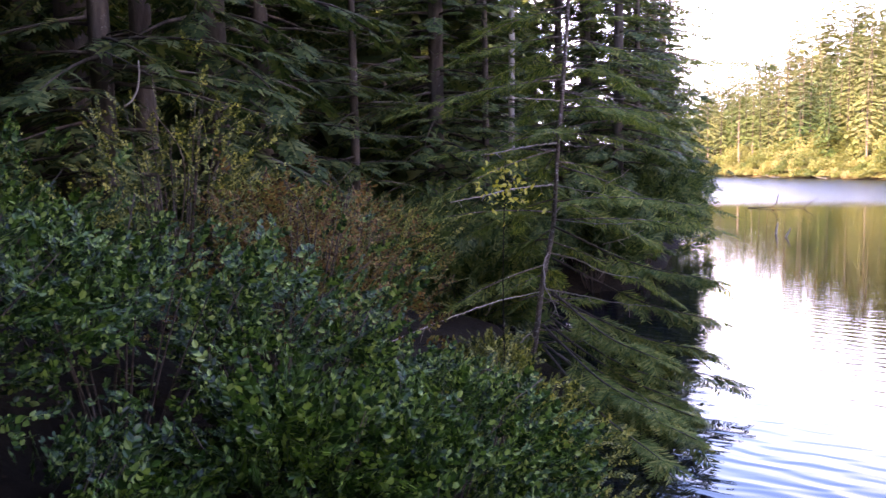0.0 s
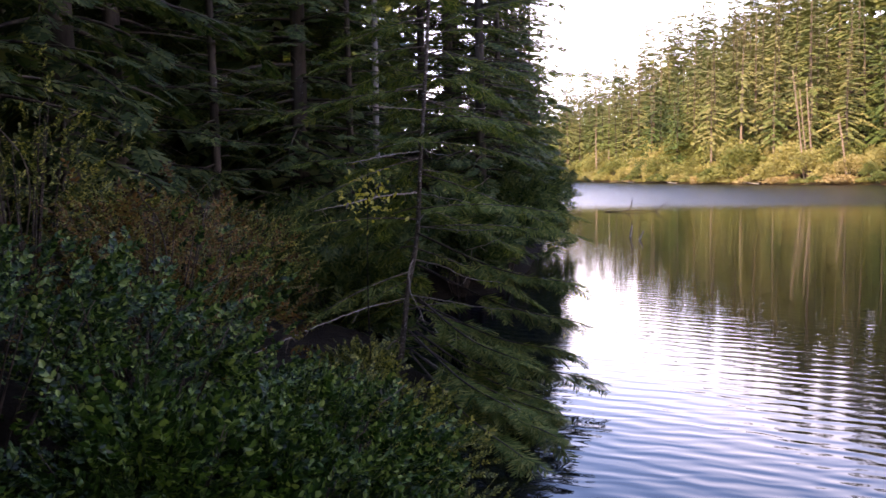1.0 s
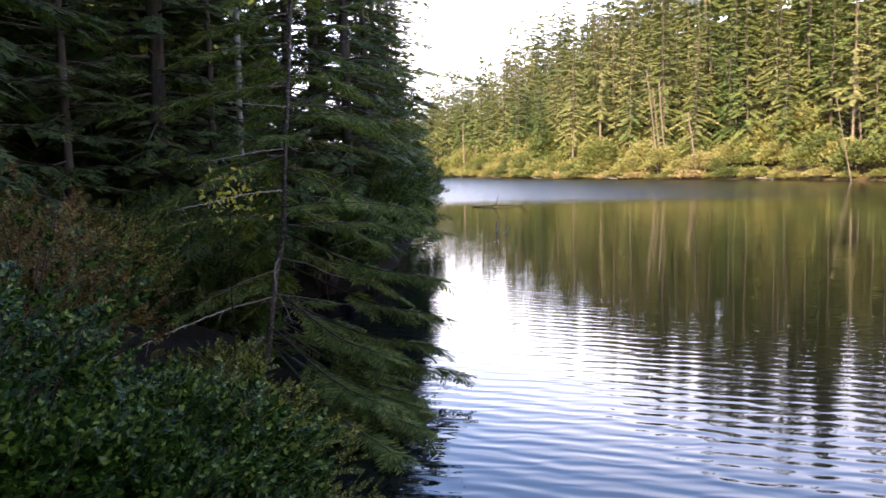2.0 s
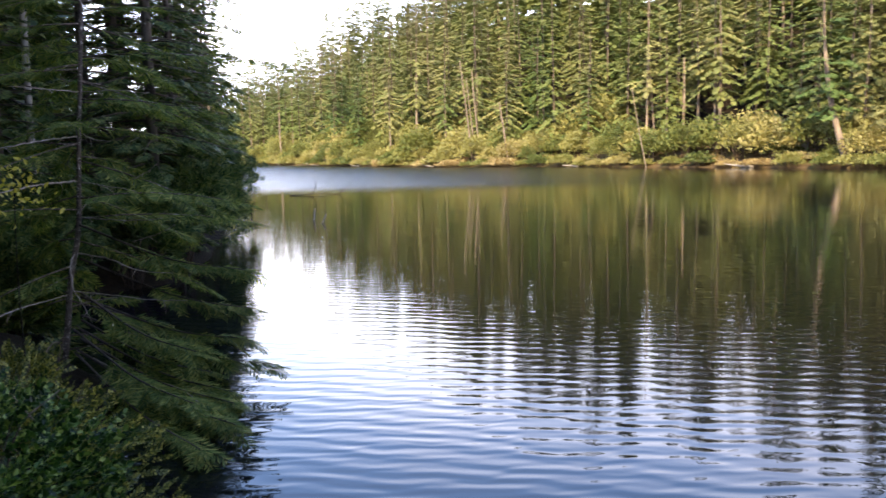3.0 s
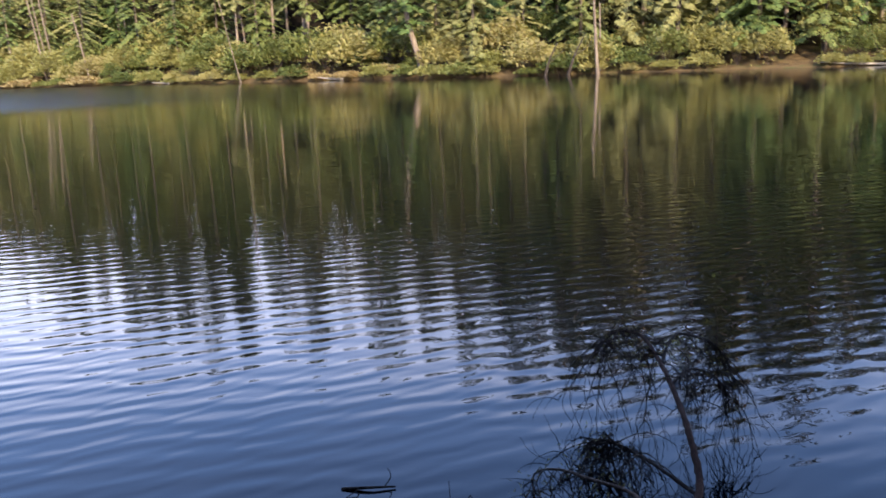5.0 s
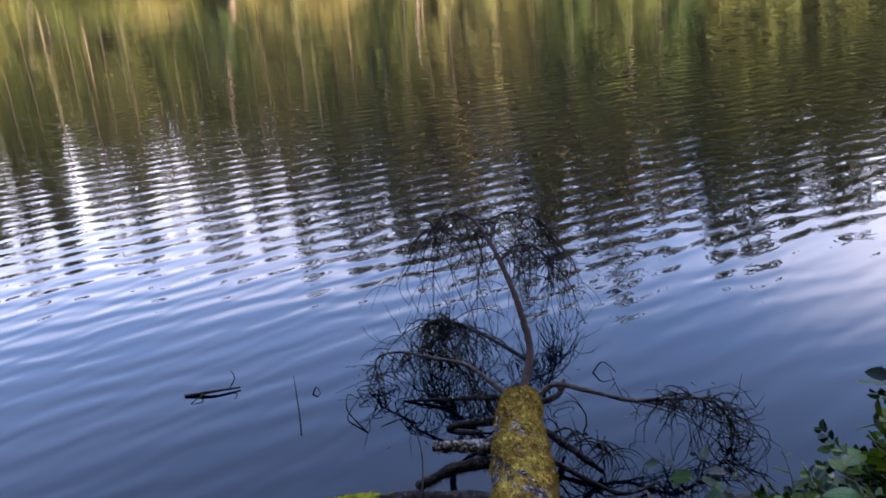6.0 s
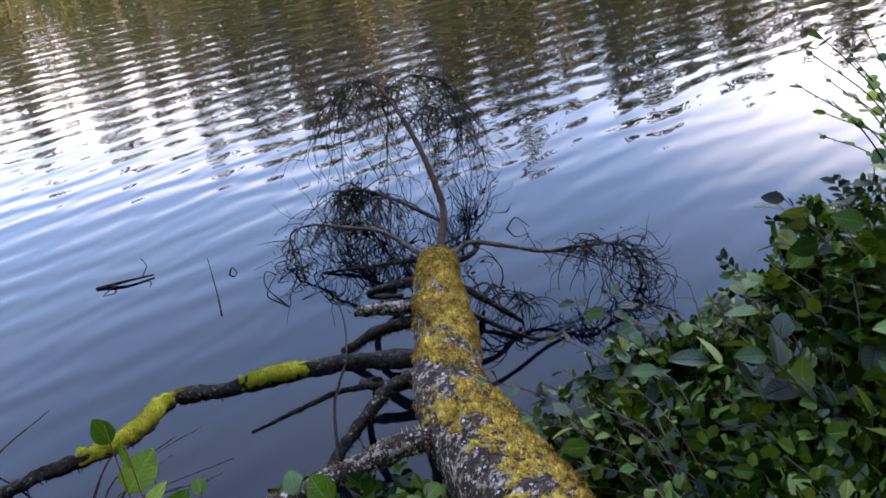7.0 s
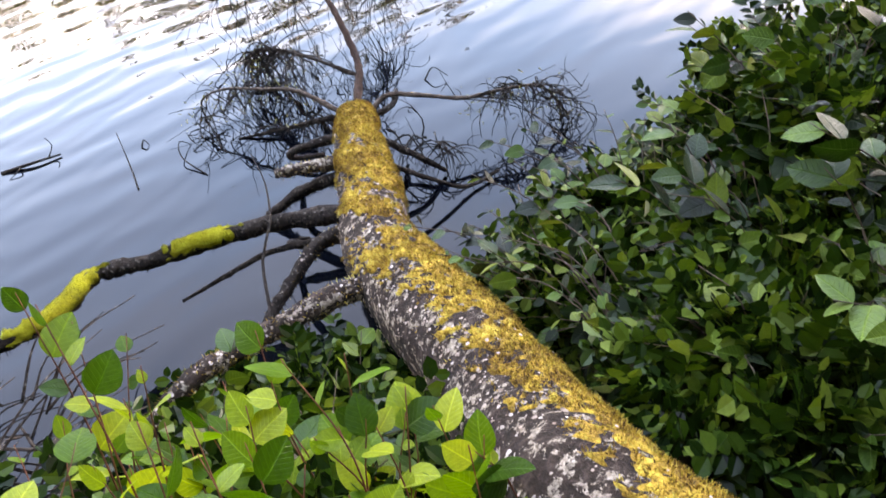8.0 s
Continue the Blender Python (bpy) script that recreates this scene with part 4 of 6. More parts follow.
# long low boughs that reach out over the lake
for k, (tip, o) in enumerate([((2.22, -0.12, 0.24), (0.0, 0, 0.75)), ((2.06, -0.18, 0.82), (0.03, 0, 1.35)), ((1.98, -0.2, 1.22), (0.05, 0, 1.7)), ((2.1, -1.0, -0.05), (-0.03, 0, 0.5)), ((1.9, -0.6, 0.05), (-0.02, 0, 0.6)), 
                              ((1.9, -0.1, 0.5), (0.0, 0, 0.95)), ((1.7, -0.9, 0.55), (0, 0, 1.0)), ((1.6, -0.3, 0.2), (0, 0, 0.7)), ((2.4, -1.75, 0.14), (-0.1, 0, 0.4)), ((2.0, -1.7, 0.3), (-0.1, 0, 0.6)), ((2.3, -2.3, 0.12), (-0.1, 0, 0.35))]):
    o, tip = np.array(o, float), np.array(tip, float)
    tip = o + (tip - o) * 0.94
    tip[2] = max(tip[2], 0.12)
    r2 = np.random.RandomState(300 + k)
    line = curve_through([o, o * 0.45 + tip * 0.55 + (0, 0, -0.10), tip], 0.03)
    t = np.linspace(0, 1, len(line))
    use = (t > 0.30) & (r2.rand(len(t)) < 0.72 * smooth(0.1, 0.7, t))
    d = np.gradient(line, axis=0)
    d /= np.linalg.norm(d, axis=1)[:, None]
    sd_ = np.cross(d, (0, 0, 1.0))
    ps, hs, us, ss = [], [], [], []
    for sgn in (-1, 1):
        n = use.sum()
        ps.append(line[use]), hs.append(d[use] * 0.9 + sgn * sd_[use] * (0.9 - 0.55 * t[use])[:, None] - (0, 0, 0.28) + 0.6 * (r2.rand(n, 3) - 0.5))
        us.append(np.array([0, 0, 1.0]) + 1.0 * (r2.rand(n, 3) - 0.5)), ss.append((0.14 + 0.30 * r2.rand(n) ** 1.3) * (1.1 - 0.35 * t[use]))
    ps.append(line[-1:]), hs.append(d[-1:]), us.append(np.array([[0, 0.2, 1.0]])), ss.append(np.array([0.2]))
    bough = part("bough", mesh_of("bough", *tube(line, 0.014, 0.004, 5, 0.1, k), M_BARK, True), near_fir)
    part("needles", mesh_of("needles", *stamp(FROND, np.concatenate(ps), axes_of(np.concatenate(hs), np.concatenate(us)), np.concatenate(ss)), M_FIR_LIT), bough)

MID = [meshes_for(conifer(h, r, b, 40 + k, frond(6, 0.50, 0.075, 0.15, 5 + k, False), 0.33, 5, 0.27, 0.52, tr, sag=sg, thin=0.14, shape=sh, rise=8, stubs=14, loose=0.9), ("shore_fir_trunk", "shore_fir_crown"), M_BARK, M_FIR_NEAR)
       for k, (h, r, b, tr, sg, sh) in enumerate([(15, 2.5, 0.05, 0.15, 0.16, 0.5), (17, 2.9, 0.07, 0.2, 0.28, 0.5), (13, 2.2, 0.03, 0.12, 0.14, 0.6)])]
mids = {}
for k, (x, y, s, sc) in enumerate([(-9.9, 8.6, 0, 1.0), (-9.8, 12.6, 1, 0.9), (-7.7, 15.9, 0, 0.9), (-8.0, 6.2, 1, 1.0), (-6.9, 4.2, 2, 0.9), (-9.9, 21.8, 1, 0.85), (-12.3, 28.0, 0, 0.95), (-15.0, 35, 1, 0.9), (-16.6, 41, 0, 0.9),
                                   (-20.3, 49, 1, 1.0), (-11.6, 16.8, 2, 1.1), (-13.6, 10.4, 1, 1.1), (-12.2, 6.3, 0, 1.1), (-9.6, 3.2, 1, 1.05), (-15.5, 14.5, 0, 1.2), (-23.6, 57.5, 1, 1.0), (-11.4, 24.6, 2, 0.9), (-8.6, 18.9, 2, 0.8), (-9.4, 16.6, 0, 0.85), (-9.3, 9.9, 2, 0.75), (-8.9, 12.9, 2, 0.7), (-7.2, 14.2, 2, 0.7), (-7.1, 9.3, 2, 0.5), (-9.9, 18.9, 1, 0.9), (-10.6, 20.6, 0, 0.9)]):
    if lake_distance(np.array([x]), np.array([y]))[0] < 0.2:
        continue
    place = pose(x, y, z_at(x, y), 0, 0, 77 * k) @ Matrix.Diagonal((sc, sc, sc, 1))
    if s in mids:
        copy_thing(mids[s], Matrix.Identity(4)).matrix_basis = place
    else:
        mids[s] = tree_thing("shore_fir", MID[s], (0, 0, 0), "dark shaded fir with drooping boughs by the lake", "tree", "firs on the near shore")
        mids[s].matrix_basis = place
# the woods behind and beside the path, which keep this bank in shade
back = []
for k in range(150):
    a, r = radians(62 + 215 * rng.rand()), 8 + 26 * rng.rand() ** 0.8
    x, y = -r * math.sin(a), r * math.cos(a)
    if lake_distance(np.array([x]), np.array([y]))[0] < 2.5 or (x > 2 and y > -3) or (-5 < x < 4 and y > -4) or (a < radians(92) and r < 17):
        continue
    back.append((x, y))
for k in range(75):
    d, off = 14 + 60 * rng.rand(), 5 + 26 * rng.rand()
    az = radians(24.5)
    back.append((-math.sin(az) * d - math.cos(az) * off, math.cos(az) * d - math.sin(az) * off))
# unseen firs behind the camera, added to keep sun and sky off this bank
back += [(gx + 0.5 * (k % 2), -9.2 - 3.4 * k) for k in range(3) for gx in np.arange(-19, 9, 2.3)]
back += [(-4.6, -3.6), (0.3, -6.5), (4.5, -6.0), (8.5, -3.0), (-8.5, -3.5), (1.2, -7.6), (2.6, -7.9), (3.9, -7.5), (5.2, -7.9)]
shade_fir = [conifer(h, 3.4, bare, 90 + k, clump(3, 40 + k), 1.4, 5, 1.2, 2.2, 0.2, limbs=False, loose=1.5, shape=0.55) for k, (h, bare) in enumerate(((19, 0.03), (21, 0.05), (22, 0.34)))]
mass_w, mass_c = [], []
for x, y in back:
    s = 2 if abs(x) < 9.5 and -6 < y < 0 else rng.randint(2)
    if lake_distance(np.array([x]), np.array([y]))[0] < 1.5:
        continue
    a, sc = 6.283 * rng.rand(), 0.75 + 0.3 * rng.rand()
    turn = np.array([[math.cos(a), -math.sin(a), 0], [math.sin(a), math.cos(a), 0], [0, 0, 1]]) * sc
    for out, (v, f) in ((mass_w, shade_fir[s][0]), (mass_c, shade_fir[s][1])):
        out.append((v @ turn.T + (x, y, z_at(x, y)), f))
near_woods = thing("near_woods", (0, 0, 0), "dark dense fir woods behind the near shore", "woods", kind="stuff")
part("trunk_mass", mesh_of("trunk_mass", *join(mass_w), M_BARK, True), near_woods, kind="stuff")
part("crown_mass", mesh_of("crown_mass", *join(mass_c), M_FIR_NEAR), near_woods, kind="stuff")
wood_thing("bare_tree", [([(-9.35, 14.5, 0.2), (-9.3, 14.5, 5.0), (-9.2, 14.6, 11.0)], 0.07, 0.05)], M_DRIFT, "slim pale bare trunk among the dark firs", "tree")
wood_thing("tree_trunk", [([(-8.3, 4.75, 0.5), (-8.25, 4.75, 5.0), (-8.2, 4.7, 14.0)], 0.20, 0.12)], M_BARK, "dark straight fir trunk in the shade", "tree", "dark trunks")
wood_thing("tree_trunk", [([(-7.9, 5.25, 0.5), (-7.9, 5.25, 5.0), (-7.85, 5.2, 12.0)], 0.13, 0.08)], M_BARK, "slim dark fir trunk in the shade", "tree", "dark trunks")
wood_thing("bent_sapling", [([(-4.22, 2.65, 2.67), (-4.2, 2.68, 2.7), (-4.18, 2.7, 2.75), (-4.17, 2.71, 2.82), (-4.17, 2.71, 2.9)], 0.006, 0.004)], M_DRIFT, "pale bent dead sapling among the shrubs", "sapling")


# ---- thicket on the near left bank ----
LEAVES = [broad_leaf(0.62, 0.10, 0.16), broad_leaf(0.70, 0.05, 0.28, 0.02), broad_leaf(0.56, 0.16, 0.08), broad_leaf(0.66, 0.08, 0.34, 0.03)]
TINY = small_leaf(0.55)
THICKET = [  # x, y, top, radius, leaf kind
    (-3.9, 1.3, 2.15, 0.95, "salal"), (-3.85, 2.3, 2.15, 0.9, "salal"), (-3.6, 3.05, 1.95, 0.8, "salal"), (-3.3, 3.75, 1.22, 0.72, "salal"), (-2.95, 2.4, 1.42, 0.75, "salal"), (-2.75, 3.3, 1.25, 0.75, "salal"),
    (-2.15, 2.5, 1.05, 0.7, "salal"), (-2.5, 3.75, 0.85, 0.5, "small"), (-3.1, 4.4, 1.15, 0.55, "small"), (-3.6, 4.5, 0.98, 0.6, "salal"), 
    (-4.4, 3.9, 2.35, 0.75, "dry"), (-4.45, 4.6, 1.75, 0.62, "dry"), (-5.3, 3.7, 3.0, 0.9, "small"), (-3.85, 5.4, 0.95, 0.42, "small"), (-3.45, 5.1, 0.85, 0.4, "small"), (-4.3, 6.2, 0.6, 0.4, "small"),
    (-5.2, 2.2, 2.5, 1.0, "salal"), (-5.4, 5.2, 2.2, 0.9, "dry"), (-6.1, 6.4, 2.1, 1.0, "small"), (-3.05, 1.5, 1.35, 0.7, "salal"), (-2.35, 1.85, 0.95, 0.55, "salal"), (-2.7, 2.3, 1.5, 0.5, "salal"), (-2.45, 2.75, 1.3, 0.5, "salal"), (-2.0, 2.15, 0.85, 0.5, "salal"), (-2.7, 1.3, 1.1, 0.5, "salal"), (-3.9, 0.6, 1.6, 0.8, "salal"), (-6.2, 8.5, 1.3, 0.7, "fir"), (-7.4, 8.8, 1.5, 0.8, "fir"), (-8.6, 9.6, 1.6, 0.9, "fir"), (-8.9, 11.2, 1.8, 1.0, "fir"), (-8.4, 12.7, 1.7, 0.9, "fir"), (-7.5, 14.4, 1.9, 0.9, "fir"), (-7.35, 16.2, 2.2, 1.0, "fir"), (-8.2, 18.8, 2.4, 1.1, "fir"), (-9.4, 22.0, 2.6, 1.2, "fir"), (-10.9, 26.2, 2.8, 1.3, "fir"), (-13.0, 32.0, 3.0, 1.5, "fir"), (-15.9, 38.0, 2.6, 1.1, "fir")]
SPRIG_S = sprig(oval_leaf(0.72), 10, 0.27, 1)
SPRIG_H = sprig(oval_leaf(0.6), 13, 0.17, 2)
SPRIG_D = sprig(oval_leaf(0.55), 10, 0.2, 3)
KINDS = {"salal": (SPRIG_S, M_SALAL_LIT, 2150, 0.100, "glossy dark-green salal shrub on the bank", "salal_shrub", 0.535), "small": (SPRIG_H, M_SMALL, 1150, 0.125, "small-leaved yellow-green huckleberry shrub by the water", "huckleberry_shrub", 0.565),
         "dry": (SPRIG_D, M_DRY, 950, 0.15, "shrub with browned autumn leaves on the bank", "browned_shrub", 0.50)}
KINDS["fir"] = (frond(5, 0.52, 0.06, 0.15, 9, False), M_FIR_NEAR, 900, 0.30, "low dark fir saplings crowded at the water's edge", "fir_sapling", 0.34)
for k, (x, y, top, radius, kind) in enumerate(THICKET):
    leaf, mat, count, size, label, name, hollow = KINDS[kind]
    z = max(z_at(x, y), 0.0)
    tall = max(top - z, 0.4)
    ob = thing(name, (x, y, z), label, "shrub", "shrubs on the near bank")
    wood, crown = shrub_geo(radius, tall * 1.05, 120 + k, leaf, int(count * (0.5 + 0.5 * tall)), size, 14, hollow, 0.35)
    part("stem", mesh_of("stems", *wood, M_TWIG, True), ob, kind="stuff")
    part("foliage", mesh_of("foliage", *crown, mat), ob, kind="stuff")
for k in range(26):
    x, y, top, radius, kind = THICKET[k % len(THICKET)]
    r6 = np.random.RandomState(700 + k)
    o = np.array([x + radius * 0.7 * (r6.rand() - 0.5), y + radius * 0.7 * (r6.rand() - 0.5), z_at(x, y)])
    if math.hypot(o[0], o[1]) < 3.85:
        continue
    e = o + np.array([1.3 * (r6.rand() - 0.5) + 0.2, 1.3 * (r6.rand() - 0.5), (top - o[2]) * (0.75 + 0.4 * r6.rand()) + 0.12])
    m = (o + e) / 2 + np.array([0.3 * (r6.rand() - 0.5), 0.3 * (r6.rand() - 0.5), 0.25 + 0.2 * r6.rand()])
    wood_thing("dead_sapling", [([o, m, e], 0.009, 0.003)], M_TWIG if k % 3 else M_BARK_PALE, "thin bare arching sapling among the shrubs", "sapling", "bare stems in the thicket", 5, ["stem"])
sap = thing("yellow_sapling", (-4.15, 6.07, 0.5), "thin sapling with a spray of yellow leaves before the fir", "sapling")
part("stem", mesh_of("stem", *tube(curve_through([(0, 0, -0.2), (0.05, -0.1, 0.9), (0.15, -0.2, 1.9)], 0.2), 0.007, 0.003, 5), M_WET, True), sap)
r3 = np.random.RandomState(8)
lp = np.array([0.17, -0.22, 1.66]) + r3.normal(size=(120, 3)) * (0.13, 0.10, 0.11)
part("foliage", mesh_of("foliage", *stamp(TINY, lp, axes_of(r3.normal(size=(120, 3)), r3.normal(size=(120, 3)) + (0, 0, 1.5)), 0.035 + 0.03 * r3.rand(120)), M_YELLOW), sap, kind="stuff")


# ---- the fallen alder ----
LOG_LINE = [(0.52, -0.42, 0.98), (0.67, 0.12, 0.92), (0.735, 0.455, 0.85), (0.836, 0.678, 0.75), (0.932, 0.862, 0.67), (1.055, 1.098, 0.59), (1.18, 1.436, 0.50), (1.366, 1.86, 0.40), (1.62, 2.20, 0.33), (1.855, 2.545, 0.28), (2.08, 2.83, 0.25)]
axis = curve_through(LOG_LINE, 0.025)
tree = thing("fallen_tree", (0, 0, 0), "fallen alder trunk with yellow moss and lichen in the lake", "tree")


def girth(s):
    """The trunk's radius at a share s of its length."""
    return np.interp(s, [0, 0.2, 0.34, 0.5, 0.7, 0.9, 0.975, 1.0], [0.190, 0.174, 0.158, 0.146, 0.129, 0.106, 0.082, 0.03])


def rough(s, a):
    return girth(s) - 0.1 + 0.012 * (lumps(s * 30, np.cos(a) * 2.2 + 9, 1) + lumps(s * 26, np.sin(a) * 2.2 + 9, 2) - 1) + 0.006 * (lumps(s * 90, np.cos(a) * 5 + 20, 3) + lumps(s * 90, np.sin(a) * 5 + 20, 4) - 1)


def moss_depth(s, a):
    """How thick the moss lies: rings and cushions, most on the upper right side and at the far end."""
    near = smooth(0.72, 0.40, s)        # the strip along the upper right side of the thick end
    strip = np.cos(a - 0.55 - 0.5 * smooth(0.25, 0.55, s)) - 0.52 - 0.16 * smooth(0.3, 0.1, s)
    band = lumps(s * 25 + 0.9 * np.cos(a - 0.4) + 0.6 * lumps(s * 60, np.cos(a) * 3 + 7, 16), 4.0 + 0 * a, 6) - 0.44
    ring = 1.15 * band + 0.45 * (np.cos(a - 1.1) - 0.1) + 0.28 * smooth(0.70, 0.96, s)
    patch = 0.34 * lumps(s * 34, np.cos(a) * 3.6 + 12, 7) + 0.42 * lumps(s * 85 + 4 * np.sin(a), np.cos(a) * 6 + 12, 8) + 0.50 * lumps(s * 190 + 9 * np.sin(a), np.cos(a) * 9 + 30, 9) + 0.34 * lumps(s * 420 + 16 * np.sin(a), np.cos(a) * 18 + 50, 13) - 0.80
    return (0.85 * strip + 0.30 * band) * near + 0.62 * ring * (1 - near) + 1.2 * patch - 0.045


part("trunk", mesh_of("log_trunk", *tube(axis, 0.1, 0.1, 40, shape=rough), M_LOG, True), tree)
part("moss", mesh_of("log_moss", *tube(curve_through(LOG_LINE, 0.014), 0.1, 0.1, 80, shape=lambda s, a: rough(s, a) - 0.008 + np.clip(moss_depth(s, a) * 0.07, -0.012, 0.013) + 0.009 * (lumps(s * 330, np.cos(a) * 9 + 30 + 3 * np.sin(a), 12) - 0.5)), M_MOSS, True), tree, "yellow-green moss cushions", "stuff")

# moss shoots and lichen flakes on the bark
r4 = np.random.RandomState(21)
way = np.gradient(axis, axis=0)
way /= np.linalg.norm(way, axis=1)[:, None]
rt = np.cross(way, (0, 0, 1.0))
rt /= np.linalg.norm(rt, axis=1)[:, None]
up_ = np.cross(rt, way)


def on_log(s, a, lift=0.0):
    at = np.linspace(0, 1, len(axis))

    def mid(rows):
        return np.stack([np.interp(s, at, rows[:, c]) for c in range(3)], -1)

    out = np.cos(a)[:, None] * mid(rt) + np.sin(a)[:, None] * mid(up_)
    return mid(axis) + out * (0.1 + rough(s, a) + lift)[:, None], out


shoot = (np.array([(-0.12, 0, 0), (0.12, 0, 0), (0.03, 1, 0), (0, 0, -0.12), (0, 0, 0.12), (0.0, 0.9, 0.05)], float), np.array([(0, 1, 2), (3, 4, 5)]))
s, a = 0.10 + 0.90 * r4.rand(150000), 6.283 * r4.rand(150000)
keep = moss_depth(s, a) > 0.03 + 0.12 * r4.rand(len(s))
s, a = s[keep][:70000], a[keep][:70000]
p, out = on_log(s, a, 0.006)
part("moss_fuzz", mesh_of("moss_fuzz", *stamp(shoot, p, axes_of(out + 2.3 * (r4.rand(len(s), 3) - 0.5), r4.normal(size=(len(s), 3))), 0.004 + 0.010 * r4.rand(len(s)) ** 1.5), M_MOSS), tree, kind="stuff")
flake = (np.array([(0, 0, 0.10)] + [(math.cos(k * 0.8976) * (0.7 + 0.45 * ((k * 5) % 3) / 2), math.sin(k * 0.8976) * (0.7 + 0.35 * ((k * 3) % 4) / 3), 0.0) for k in range(7)], float), np.array([(0, 1 + k, 1 + (k + 1) % 7) for k in range(7)]))
s, a = 0.12 + 0.80 * r4.rand(22000), 0.2 + 3.7 * r4.rand(22000)
keep = (moss_depth(s, a) < 0.05 + 0.25 * (r4.rand(len(s)) < 0.12)) & (lumps(s * 34, a * 2.3, 15) > 0.22)
s, a = s[keep][:1500], a[keep][:1500]
p, out = on_log(s, a, 0.004 + np.clip(moss_depth(s, a) * 0.09 - 0.006, 0, 0.012))
M_LICHEN = foliage("grey_lichen", [(0.19, 0.135, 0.105), (0.36, 0.27, 0.215), (0.56, 0.45, 0.38)], 0.9, 0.05, 0.0, 0.1)
part("lichen", mesh_of("lichen", *stamp(flake, p, axes_of(np.cross(out, r4.normal(size=out.shape)), out + 0.25 * r4.normal(size=out.shape)), 0.0022 + 0.0050 * r4.rand(len(s)) ** 2.0), M_LICHEN), tree, "pale grey lichen flakes", "stuff")

# branches of the trunk: (points, thick, thin, material)
BRANCHES = [
    ([(1.47, 2.12, 0.36), (1.32, 2.29, 0.34), (1.23, 2.37, 0.33), (1.02, 2.47, 0.33), (0.83, 2.55, 0.33), (0.67, 2.64, 0.33), (0.52, 2.54, 0.35), (0.40, 2.49, 0.37), (0.16, 2.51, 0.39), (-0.15, 2.6, 0.30)], 0.037, 0.020),
    ([(1.76, 2.46, 0.30), (1.60, 2.58, 0.30), (1.49, 2.66, 0.30)], 0.035, 0.020),
    ([(1.70, 2.42, 0.28), (1.59, 2.62, 0.18), (1.48, 2.80, 0.02)], 0.028, 0.020),
    ([(1.92, 2.70, 0.25), (1.71, 2.80, 0.25), (1.76, 2.95, 0.12), (1.93, 2.95, 0.04)], 0.022, 0.012),
    ([(1.40, 2.06, 0.36), (1.28, 2.11, 0.33), (1.12, 2.08, 0.28), (0.93, 2.02, 0.22)], 0.030, 0.018),
    ([(1.36, 2.10, 0.32), (1.20, 2.30, 0.26), (1.08, 2.37, 0.22), (0.87, 2.47, 0.15)], 0.014, 0.007),
    ([(1.20, 1.60, 0.49), (1.05, 1.68, 0.50), (0.91, 1.70, 0.50), (0.73, 1.71, 0.52), (0.54, 1.70, 0.54), (0.36, 1.66, 0.50)], 0.042, 0.022),
    ([(1.38, 2.0, 0.36), (1.30, 2.25, 0.25), (1.36, 2.45, 0.12), (1.5, 2.55, 0.0)], 0.020, 0.012),
    ([(2.10, 2.78, 0.22), (2.22, 2.74, 0.24), (2.36, 2.86, 0.22)], 0.018, 0.008),
    ([(1.98, 2.62, 0.25), (2.08, 2.45, 0.15), (2.2, 2.4, 0.02)], 0.020, 0.010),
    ([(1.86, 2.42, 0.25), (2.02, 2.28, 0.12), (2.16, 2.22, 0.03), (2.35, 2.2, 0.02)], 0.012, 0.006),
]
branch_obs = []
for k, (pts, r0, r1) in enumerate(BRANCHES):
    line = curve_through(pts, 0.012)
    ln = 0.012 * len(line)
    knobs = lambda s, a, r=(r0 + r1) / 2, ln=ln, k=k: r * (0.42 * (lumps(s * ln / 0.035, np.cos(a) * 1.5 + 9, k) - 0.5) + 0.34 * (lumps(s * ln / 0.014 + np.sin(a) * 2, np.cos(a) * 2.5 + 9, k + 3) - 0.5) + 0.45 * smooth(0.86, 0.98, lumps(s * ln / 0.03, np.sin(a) * 1.6 + 5, k + 8)))
    branch_obs.append(part("branch", mesh_of("log_branch", *tube(line, r0, r1, 12, shape=knobs), M_WET if k not in (6, 1) else M_LOG, True), tree))
